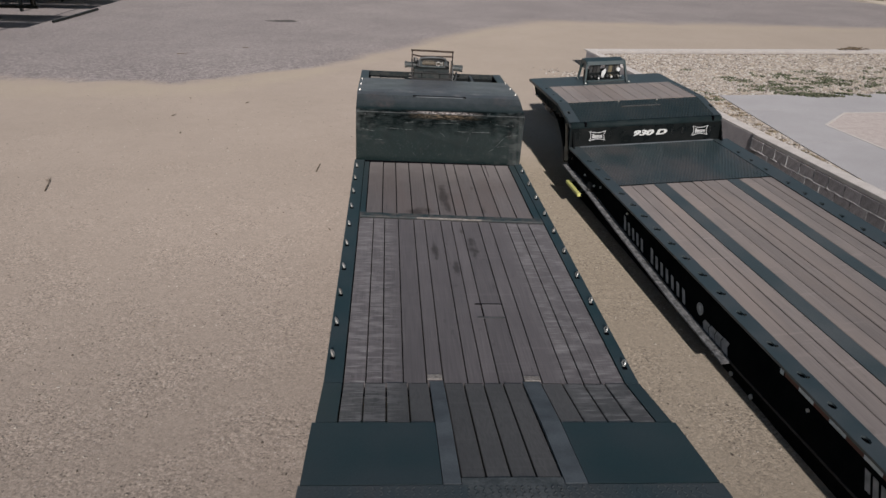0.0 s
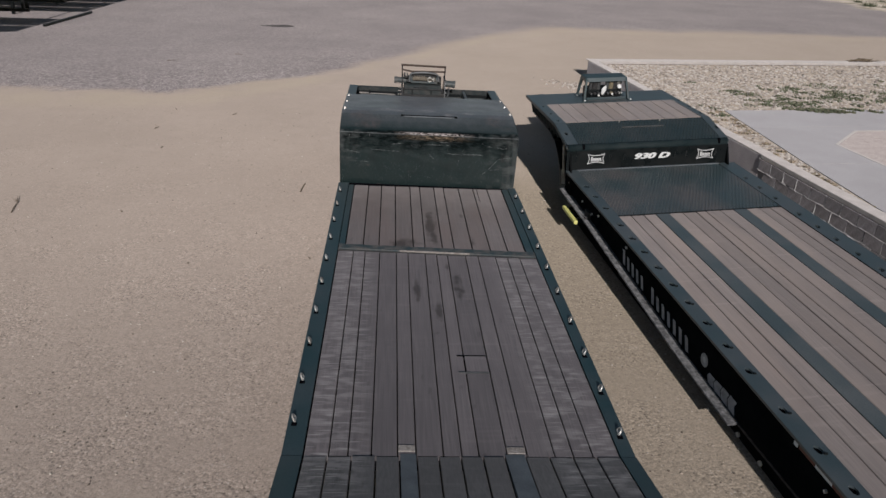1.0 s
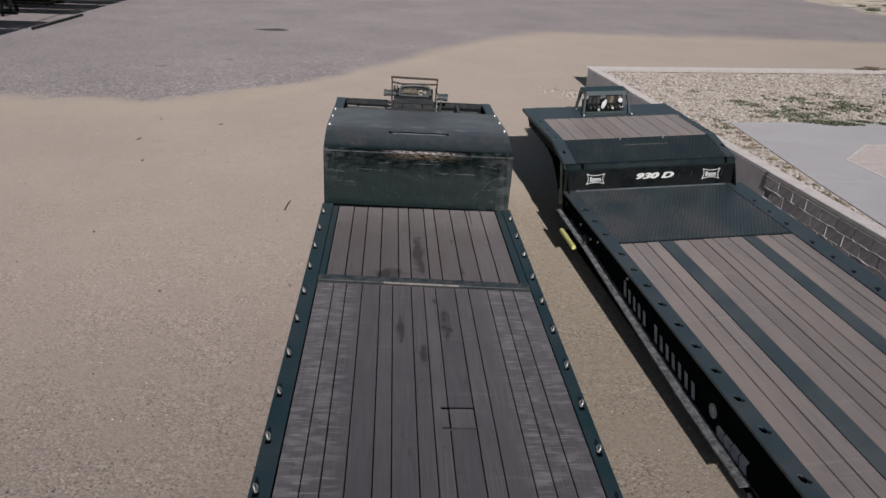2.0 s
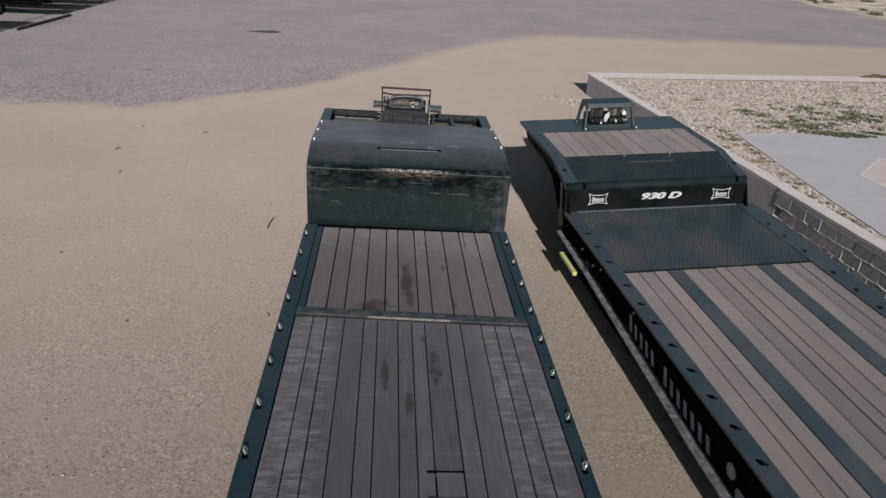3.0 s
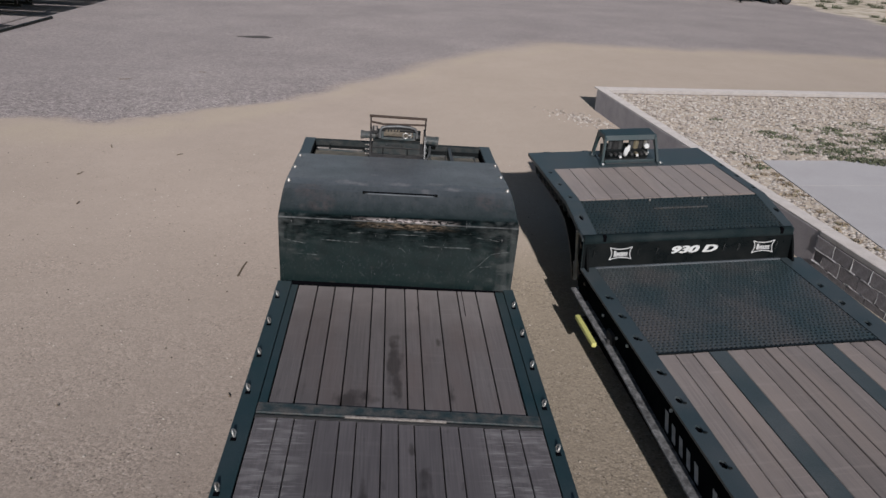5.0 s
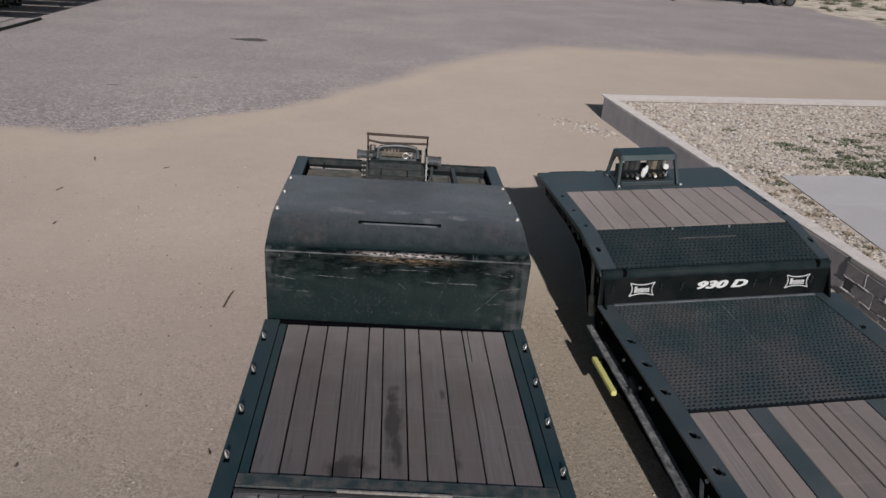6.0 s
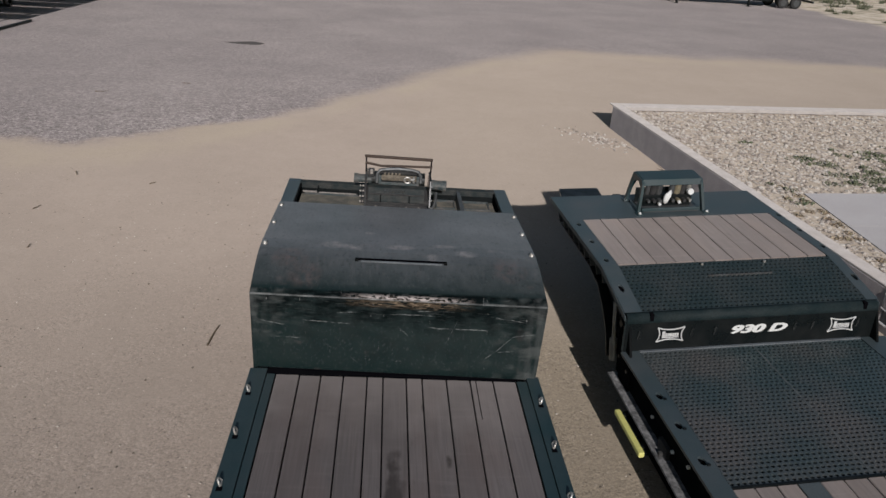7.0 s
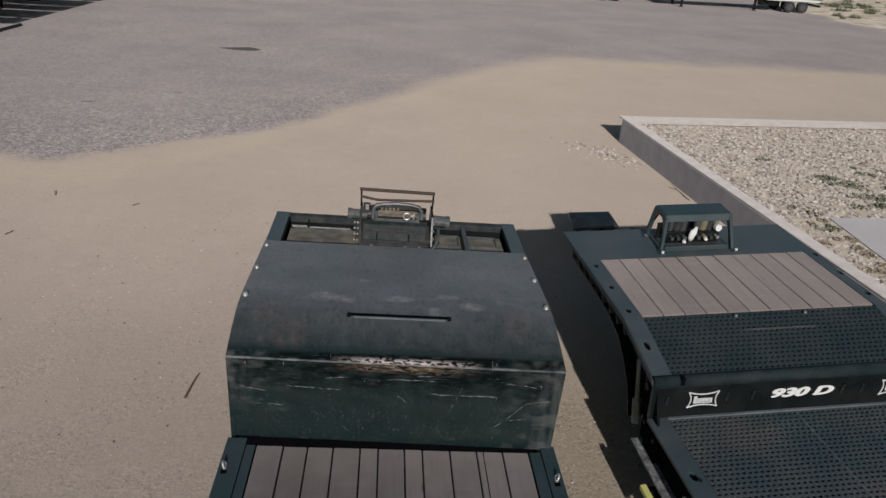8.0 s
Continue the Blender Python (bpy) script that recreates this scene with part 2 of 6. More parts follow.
# ramp boards: the slope's shade is put into a darker wood colour
SHADED_RAMPWOOD = wood_material("shaded_ramp_boards", (0.086, 0.080, 0.078), (0.052, 0.048, 0.046), 0.45, 0.12, (), True)
FRONTWOOD = wood_material("dry_grey_planks", (0.130, 0.115, 0.112), (0.088, 0.077, 0.074), 0.35, 0.13, OLD_STAINS, bloom=(0.105, 0.082, 0.075), step_tone=(0.185, 0.165, 0.158))
NEWWOOD = wood_material("brown_planks", (0.226, 0.193, 0.176), (0.165, 0.139, 0.128), 0.2, 0.12, bloom=(0.245, 0.198, 0.173))


SCRATCHES = ((-1.22, -0.99, 1.158, -0.17), (-0.85, -0.42, 1.187, -0.04), (0.26, 0.81, 1.164, 0.0), (-0.55, -0.36, 1.278, 0.08), (-0.09, 0.34, 1.29, 0.0),
             (0.43, 0.53, 0.97, 3.0), (0.80, 1.04, 0.832, 1.1), (1.02, 1.25, 1.094, 0.25), (0.92, 1.08, 0.94, 0.0), (-1.10, -0.86, 0.985, 0.02), (0.86, 1.15, 1.303, -0.12),
             (0.02, 0.10, 1.13, -0.9), (-0.66, -0.58, 0.95, -0.8), (-0.42, -0.34, 0.80, -1.0), (0.15, 0.3, 1.33, 0.04))


def worn_paint():
    """Dark teal paint, rubbed pale and rusty along the edge of the step, scratched and dusty; sky sheen is painted on
    the upper faces.
    """
    m = bpy.data.materials.new("worn_teal_paint")
    m.use_nodes = True
    N, L = m.node_tree.nodes, m.node_tree.links
    b = N["Principled BSDF"]
    b.inputs["Roughness"].default_value = 0.5
    b.inputs["Diffuse Roughness"].default_value = 0.6
    b.inputs["Specular IOR Level"].default_value = 0.35
    tc = N.new("ShaderNodeTexCoord")
    sep = N.new("ShaderNodeSeparateXYZ")
    L.new(tc.outputs["Object"], sep.inputs[0])

    def noise_of(scale, stretch=(1, 1, 1), detail=5):
        mp = N.new("ShaderNodeMapping")
        mp.inputs["Scale"].default_value = stretch
        L.new(tc.outputs["Object"], mp.inputs[0])
        n = N.new("ShaderNodeTexNoise")
        n.inputs["Scale"].default_value, n.inputs["Detail"].default_value = scale, detail
        L.new(mp.outputs[0], n.inputs[0])
        return n.outputs[0]

    def ranged(src, a, c, d, e):
        r = N.new("ShaderNodeMapRange")
        for i, v in zip((1, 2, 3, 4), (a, c, d, e)):
            r.inputs[i].default_value = v
        L.new(src, r.inputs[0])
        return r.outputs[0]

    def maths(op, p, q):
        n = N.new("ShaderNodeMath")
        n.operation = op
        for i, v in enumerate((p, q)):
            if isinstance(v, (int, float)):
                n.inputs[i].default_value = v
            else:
                L.new(v, n.inputs[i])
        return n.outputs[0]

    def mixed(f, p, q):
        n = N.new("ShaderNodeMix")
        n.data_type = "RGBA"
        L.new(f, n.inputs[0])
        for i, v in ((6, p), (7, q)):
            if isinstance(v, tuple):
                n.inputs[i].default_value = (*v, 1)
            else:
                L.new(v, n.inputs[i])
        return n.outputs[2]

    x, y, z = sep.outputs
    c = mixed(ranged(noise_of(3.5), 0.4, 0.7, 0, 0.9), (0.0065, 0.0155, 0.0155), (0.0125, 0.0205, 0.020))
    # upper faces paler: the sky's sheen painted in as a mottled grey
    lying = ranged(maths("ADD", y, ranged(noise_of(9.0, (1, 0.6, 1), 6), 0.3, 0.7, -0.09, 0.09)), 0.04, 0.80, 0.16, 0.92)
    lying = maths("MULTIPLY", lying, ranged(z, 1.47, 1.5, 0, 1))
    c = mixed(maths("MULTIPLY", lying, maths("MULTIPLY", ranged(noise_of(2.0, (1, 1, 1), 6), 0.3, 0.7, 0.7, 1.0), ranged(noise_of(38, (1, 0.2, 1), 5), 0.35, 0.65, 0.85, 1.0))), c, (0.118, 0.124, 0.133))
    # pale rubbed clouds where loads have touched the bend
    cloud = noise_of(13, (1, 1, 1), 7)
    for bx, by, rx, ry in ((-0.62, 0.68, 0.11, 0.07), (-0.44, 0.64, 0.09, 0.06), (0.0, 0.68, 0.12, 0.05), (0.42, 0.75, 0.10, 0.04), (0.62, 0.60, 0.11, 0.06), (-0.30, 1.02, 0.05, 0.03), (0.30, 0.50, 0.05, 0.06)):
        u, w = maths("DIVIDE", maths("SUBTRACT", x, bx), rx), maths("DIVIDE", maths("SUBTRACT", y, by), ry)
        d = maths("ADD", maths("MULTIPLY", u, u), maths("MULTIPLY", w, w))
        c = mixed(maths("MULTIPLY", ranged(d, 0.0, 1.6, 0.62, 0), ranged(cloud, 0.36, 0.62, 0.15, 1)), c, (0.24, 0.225, 0.225))
    # pale dust on the bend, in clouds
    bend = maths("MULTIPLY", ranged(maths("ABSOLUTE", maths("SUBTRACT", y, 0.68), 0), 0.0, 0.36, 1, 0), ranged(noise_of(8.5, (0.8, 0.9, 1), 7), 0.60, 0.76, 0, 0.3))
    c = mixed(bend, c, (0.20, 0.185, 0.185))
    # upright rub marks below the bend
    streak = maths("MULTIPLY", ranged(maths("ABSOLUTE", maths("SUBTRACT", y, 0.38), 0), 0.05, 0.3, 1, 0), ranged(noise_of(34, (1, 0.14, 0.2), 5), 0.54, 0.66, 0, 0.16))
    c = mixed(streak, c, (0.11, 0.10, 0.10))
    # rusty blooms at either end of the bend
    for bx, by in ((-1.0, 0.42), (1.0, 0.36), (-0.85, 0.2)):
        u, w = maths("SUBTRACT", x, bx), maths("SUBTRACT", y, by)
        d = maths("ADD", maths("MULTIPLY", u, u), maths("MULTIPLY", w, w))
        c = mixed(maths("MULTIPLY", ranged(d, 0.0, 0.035, 0.42, 0), maths("MULTIPLY", ranged(noise_of(16, (1, 0.8, 0.8), 8), 0.36, 0.62, 0, 1), ranged(z, 1.46, 1.49, 0, 1))), c, (0.11, 0.078, 0.074))
    c = mixed(ranged(noise_of(5.0, (1, 1, 1), 4), 0.66, 0.78, 0, 0.35), c, (0.11, 0.085, 0.082))
    # pits and flecks all over
    c = mixed(ranged(noise_of(46, (1, 0.6, 0.6), 6), 0.56, 0.72, 0, 0.24), c, (0.085, 0.09, 0.094))
    c = mixed(ranged(noise_of(30, (1, 0.6, 0.6), 6), 0.44, 0.30, 0, 0.4), c, (0.009, 0.013, 0.014))
    # near-black smears below the fold, broken into blotches
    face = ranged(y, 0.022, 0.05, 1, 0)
    dark_smear = maths("MULTIPLY", ranged(maths("ADD", z, ranged(noise_of(5, (1, 1, 1), 5), 0.3, 0.7, -0.09, 0.09)), 1.10, 1.32, 0, 0.9), ranged(noise_of(7, (1, 1, 2.5), 6), 0.36, 0.56, 0.35, 1))
    c = mixed(maths("MULTIPLY", dark_smear, face), c, (0.0028, 0.0042, 0.0045))
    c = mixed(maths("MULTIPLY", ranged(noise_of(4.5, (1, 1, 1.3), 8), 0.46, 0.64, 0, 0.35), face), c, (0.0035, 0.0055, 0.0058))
    # short level drags in the near-black band
    drag = maths("MULTIPLY", ranged(noise_of(9, (0.9, 1, 9), 5), 0.60, 0.66, 0, 0.5), ranged(z, 1.14, 1.3, 0, 1))
    c = mixed(maths("MULTIPLY", drag, face), c, (0.045, 0.052, 0.052))
    # grey upright rubbing at either end
    upright = maths("MULTIPLY", ranged(maths("ABSOLUTE", x, 0), 1.05, 1.27, 0, 1), ranged(noise_of(16, (1, 1, 0.16), 4), 0.42, 0.62, 0, 0.5))
    c = mixed(maths("MULTIPLY", upright, face), c, (0.07, 0.075, 0.075))
    # bare and rusty metal along the top edge of the step
    mid = ranged(maths("ABSOLUTE", maths("SUBTRACT", x, 0.08), 0), 0.22, 0.60, 1, 0)
    near_edge = ranged(maths("ABSOLUTE", maths("SUBTRACT", z, 1.402), 0), 0.0, 0.06, 1.0, 0)
    band = maths("MULTIPLY", maths("MULTIPLY", near_edge, face), mid)
    rub = maths("MULTIPLY", band, ranged(noise_of(7, (1.3, 4, 7), 9), 0.42, 0.5, 0, 0.85))
    c = mixed(rub, c, (0.085, 0.062, 0.042))
    bare = maths("MULTIPLY", band, ranged(noise_of(15, (1.2, 5, 4), 10), 0.54, 0.60, 0, 0.8))
    c = mixed(bare, c, (0.20, 0.155, 0.11))
    top = ranged(maths("ABSOLUTE", maths("SUBTRACT", z, 1.447), 0), 0.0, 0.018, 1.0, 0)
    lip = maths("MULTIPLY", maths("MULTIPLY", top, mid), ranged(noise_of(14, (1.5, 4, 4), 9), 0.46, 0.51, 0, 0.95))
    c = mixed(lip, c, (0.52, 0.46, 0.44))
    # a bright worn line the whole way along the fold
    line = maths("MULTIPLY", ranged(maths("ABSOLUTE", maths("SUBTRACT", z, 1.434), 0), 0.003, 0.008, 0.5, 0), ranged(noise_of(3, (3, 1, 1), 4), 0.35, 0.6, 0.3, 1))
    c = mixed(maths("MULTIPLY", line, face), c, (0.17, 0.18, 0.18))
    # single scratches on the step: x from, x to, height, slant
    wob = ranged(noise_of(6, (1, 1, 1), 4), 0.2, 0.8, -0.012, 0.012)
    for xa, xb, zc, slant in SCRATCHES:
        along = maths("MULTIPLY", ranged(x, xa, xa + 0.04, 0, 1), ranged(x, xb - 0.04, xb, 1, 0))
        h = maths("SUBTRACT", maths("SUBTRACT", z, zc), maths("MULTIPLY", maths("SUBTRACT", x, xa), slant))
        mark = ranged(maths("ABSOLUTE", maths("ADD", h, wob), 0), 0.002, 0.007, 0.85, 0)
        gaps = ranged(noise_of(22, (1, 1, 1), 5), 0.38, 0.6, 0.05, 1)
        c = mixed(maths("MULTIPLY", maths("MULTIPLY", mark, along), maths("MULTIPLY", gaps, face)), c, (0.17, 0.18, 0.178))
    s2 = maths("MULTIPLY", ranged(noise_of(7, (9, 1, 1.6), 3), 0.71, 0.73, 0, 0.6), face)
    c = mixed(s2, c, (0.17, 0.17, 0.168))
    # grey rubbed patches toward the ends
    ends = ranged(maths("ABSOLUTE", x, 0), 0.75, 1.2, 0, 1)
    patch = maths("MULTIPLY", maths("MULTIPLY", ends, face), ranged(noise_of(4.5, (1, 1, 2), 7), 0.5, 0.62, 0, 0.55))
    c = mixed(patch, c, (0.075, 0.082, 0.08))
    L.new(c, b.inputs["Base Color"])
    L.new(ranged(noise_of(2.5), 0.3, 0.7, 0.32, 0.48), b.inputs["Roughness"])
    L.new(ranged(maths("MULTIPLY", dark_smear, face), 0, 0.85, 0.3, 0.03), b.inputs["Specular IOR Level"])
    bp = N.new("ShaderNodeBump")
    bp.inputs["Strength"].default_value, bp.inputs["Distance"].default_value = 0.12, 0.02
    L.new(noise_of(2.2, (1, 1, 1), 3), bp.inputs["Height"])
    L.new(bp.outputs[0], b.inputs["Normal"])
    return m


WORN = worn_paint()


# ---------- mesh helpers ----------
def box(bm, x0, x1, y0, y1, z0, z1):
    v = [bm.verts.new((x, y, z)) for z in (z0, z1) for y in (y0, y1) for x in (x0, x1)]
    for f in ((0, 2, 3, 1), (4, 5, 7, 6), (0, 1, 5, 4), (1, 3, 7, 5), (3, 2, 6, 7), (2, 0, 4, 6)):
        bm.faces.new([v[i] for i in f])
    return v


def prism(bm, profile, a, b, axis="x"):
    """A profile of (y, z) pulled along x, or of (x, z) pulled along y, or of (x, y) along z."""
    def at(u, w, s):
        return (s, u, w) if axis == "x" else ((u, s, w) if axis == "y" else (u, w, s))
    lo = [bm.verts.new(at(u, w, a)) for u, w in profile]
    hi = [bm.verts.new(at(u, w, b)) for u, w in profile]
    n = len(profile)
    bm.faces.new(lo)
    bm.faces.new(hi[::-1])
    for i in range(n):
        j = (i + 1) % n
        bm.faces.new((lo[j], lo[i], hi[i], hi[j]))
    return lo + hi


def rod(bm, p, q, r, n=12, r2=None):
    p, q = Vector(p), Vector(q)
    t = (q - p).to_track_quat("Z", "Y").to_matrix()
    r2 = r if r2 is None else r2
    lo = [bm.verts.new(p + t @ Vector((r * math.cos(2 * math.pi * i / n), r * math.sin(2 * math.pi * i / n), 0))) for i in range(n)]
    hi = [bm.verts.new(q + t @ Vector((r2 * math.cos(2 * math.pi * i / n), r2 * math.sin(2 * math.pi * i / n), 0))) for i in range(n)]
    bm.faces.new(lo[::-1])
    bm.faces.new(hi)
    for i in range(n):
        j = (i + 1) % n
        bm.faces.new((lo[i], lo[j], hi[j], hi[i]))


def tube(bm, points, r, n=8):
    """A bent round bar through the points, as one closed piece."""
    pts = [Vector(p) for p in points]
    rings = []
    for i, p in enumerate(pts):
        d = (pts[min(i + 1, len(pts) - 1)] - pts[max(i - 1, 0)]).normalized()
        t = d.to_track_quat("Z", "Y").to_matrix()
        rings.append([bm.verts.new(p + t @ Vector((r * math.cos(2 * math.pi * k / n), r * math.sin(2 * math.pi * k / n), 0))) for k in range(n)])
    for a, b in zip(rings[:-1], rings[1:]):
        # join each ring to the nearest turn of the next
        off = min(range(n), key=lambda o: sum((a[k].co - b[(k + o) % n].co).length for k in range(n)))
        for k in range(n):
            bm.faces.new((a[k], a[(k + 1) % n], b[(k + 1 + off) % n], b[(k + off) % n]))
        b[:] = b[off:] + b[:off]
    bm.faces.new(rings[0][::-1])
    bm.faces.new(rings[-1])


def sheet(bm, path, x0, x1, thick):
    """A bent plate: a line of (y, z) with a thickness below it, across x."""
    n = len(path)
    under = []
    for i, (y, z) in enumerate(path):
        a, b = path[max(0, i - 1)], path[min(n - 1, i + 1)]
        d = Vector((b[0] - a[0], b[1] - a[1])).normalized()
        under.append((y + d.y * thick, z - d.x * thick))
    return prism(bm, list(path) + under[::-1], x0, x1)


def mesh_of(bm, name):
    bmesh.ops.recalc_face_normals(bm, faces=bm.faces)
    me = bpy.data.meshes.new(name)
    bm.to_mesh(me)
    bm.free()
    return me


def part(name, bm, mat, parent, label="", bevel=0.0, smooth=False):
    me = mesh_of(bm, name) if isinstance(bm, bmesh.types.BMesh) else bm
    if not me.materials:
        me.materials.append(mat)
    ob = new(name, me)
    ob.parent = parent
    if smooth:
        me.shade_smooth()
    if bevel:
        mod = ob.modifiers.new("bevel", "BEVEL")
        mod.width, mod.segments, mod.limit_method = bevel, 2, "ANGLE"
    if label:
        tagged(ob, label)
    return ob


def thing(name, m, label, category, group="", kind=""):
    ob = new(name)
    ob.matrix_world = m
    ob.empty_display_size = 0.1
    return tagged(ob, label, category, group, kind)


def boxes(*dims):
    bm = bmesh.new()
    for d in dims:
        box(bm, *d)
    return bm


def rods(*specs):
    bm = bmesh.new()
    for s in specs:
        rod(bm, *s)
    return bm


def slab_of(profile, a, b, axis="x"):
    bm = bmesh.new()
    prism(bm, profile, a, b, axis)
    return bm


# ---------- more mesh helpers ----------
def octagon(cx, cy, a, b, turn=0.0):
    return [(cx + a * math.cos(math.pi * (i + 0.5) / 4 + turn), cy + b * math.sin(math.pi * (i + 0.5) / 4 + turn)) for i in range(8)]


def pierced(name, cells, place, depth):
    """A plate of cells (x0, x1, y0, y1, hole or None), each hole eight-sided with real walls. place(x, y, d) gives the point d below the plate's face."""
    verts, faces = [], []
    for x0, x1, y0, y1, hole in cells:
        n = len(verts)
        xm, ym = (x0 + x1) / 2, (y0 + y1) / 2
        if hole is None:
            verts += [place(x, y, 0) for x, y in ((x0, y0), (x1, y0), (x1, y1), (x0, y1))]
            faces.append((n, n + 1, n + 2, n + 3))
            continue
        rim = [(x1, ym), (x1, y1), (xm, y1), (x0, y1), (x0, ym), (x0, y0), (xm, y0), (x1, y0)]
        rim = [rim[i] for i in (1, 2, 3, 4, 5, 6, 7, 0)]
        verts += [place(x, y, 0) for x, y in rim] + [place(x, y, 0) for x, y in hole] + [place(x, y, depth) for x, y in hole]
        for i in range(8):
            j = (i + 1) % 8
            faces.append((n + i, n + j, n + 8 + j, n + 8 + i))
            faces.append((n + 8 + i, n + 8 + j, n + 16 + j, n + 16 + i))
    # neighbouring cells share their corners, so that the plate is one piece
    first, shared, index = {}, [], []
    for v in verts:
        key = tuple(round(c, 5) for c in v)
        if key not in first:
            first[key] = len(shared)
            shared.append(v)
        index.append(first[key])
    me = bpy.data.meshes.new(name)
    me.from_pydata(shared, [], [[index[i] for i in f] for f in faces])
    me.update()
    return me


def pebbles(name, spots, mat, label, category, flat=0.7):
    """Many small stones in one mesh: spots are (x, y, z, size)."""
    base = bmesh.new()
    bmesh.ops.create_icosphere(base, subdivisions=1, radius=1.0)
    bv = np.array([v.co[:] for v in base.verts])
    bf = [[v.index for v in f.verts] for f in base.faces]
    base.free()
    rng = np.random.RandomState(len(spots))
    verts, faces = [], []
    for x, y, z, s in spots:
        a = rng.uniform(0, 6.28)
        k = bv * (1 + rng.uniform(-0.28, 0.28, (len(bv), 1)))
        k = k * np.array((rng.uniform(0.7, 1.25), rng.uniform(0.7, 1.25), flat * rng.uniform(0.7, 1.1))) * s
        ca, sa = math.cos(a), math.sin(a)
        n = len(verts)
        verts += [(x + p[0] * ca - p[1] * sa, y + p[0] * sa + p[1] * ca, z + p[2] + 0.35 * s * flat) for p in k]
        faces += [[i + n for i in f] for f in bf]
    me = bpy.data.meshes.new(name)
    me.from_pydata(verts, [], faces)
    me.update()
    me.materials.append(mat)
    return tagged(new(name, me), label, category, kind="stuff")


def wheel_parts(parent, x, y, z, r, width, axle_to):
    """A tyre with a dished rim under the trailer, at one end of an axle."""
    side = 1 if x > 0 else -1
    tyre = bmesh.new()
    ring = [(r * 0.56, -width / 2), (r * 0.93, -width / 2), (r, -width * 0.36), (r, width * 0.36), (r * 0.93, width / 2), (r * 0.56, width / 2)]
    n = 24
    rows = [[tyre.verts.new((x + w, y + q * math.cos(2 * math.pi * i / n), z + q * math.sin(2 * math.pi * i / n))) for q, w in ring] for i in range(n)]
    for i in range(n):
        j = (i + 1) % n
        for k in range(len(ring)):
            l = (k + 1) % len(ring)
            tyre.faces.new((rows[i][k], rows[j][k], rows[j][l], rows[i][l]))
    w = part("wheel", rods(((axle_to, y, z), (x - side * width * 0.2, y, z), 0.06)), BLACK, parent)
    part("tyre", tyre, RUBBER, w)
    part("rim", rods(((x - width * 0.3, y, z), (x + width * 0.3, y, z), r * 0.57, 20), ((x + side * width * 0.3, y, z), (x + side * width * 0.45, y, z), r * 0.2, 12)), DULL, w)


def text_mesh(name, body, size, extrude=0.002, shear=0.0, fat=0.0):
    cu = bpy.data.curves.new(name, "FONT")
    cu.body, cu.size, cu.extrude, cu.shear, cu.offset = body, size, extrude, shear, fat
    cu.align_x, cu.align_y = "CENTER", "CENTER"
    ob = bpy.data.objects.new(name, cu)
    scene.collection.objects.link(ob)
    me = bpy.data.meshes.new_from_object(ob.evaluated_get(bpy.context.evaluated_depsgraph_get()))
    bpy.data.objects.remove(ob)
    return me


def planks(name, parent, mat, edges, y0, y1, z0, z1, gap=0.008, cuts=()):
    """Boards side by side along y; z is a number or a function of y for a sloping deck."""
    zf = z1 if callable(z1) else (lambda y: z1)
    for a, b in zip(edges[:-1], edges[1:]):
        ends = [y0, *[c for c in cuts if y0 < c < y1], y1]
        for p, q in zip(ends[:-1], ends[1:]):
            g, lift, e = gap / 2, random.uniform(-0.003, 0.003), 0.005
            bm = bmesh.new()
            x0, x1 = a + g, b - g
            prof = [(x0, 0), (x1, 0), (x1, 1), (x1 - e, 2), (x0 + e, 2), (x0, 1)]
            rows = []
            for y in (p + 0.003, q - 0.003):
                t = zf(y) + lift
                level = {0: t - 0.045, 1: t - e, 2: t}
                rows.append([bm.verts.new((x, y, level[k])) for x, k in prof])
            bm.faces.new(rows[0])
            bm.faces.new(rows[1][::-1])
            for i in range(6):
                j = (i + 1) % 6
                bm.faces.new((rows[0][j], rows[0][i], rows[1][i], rows[1][j]))
            part(name, bm, mat, parent)


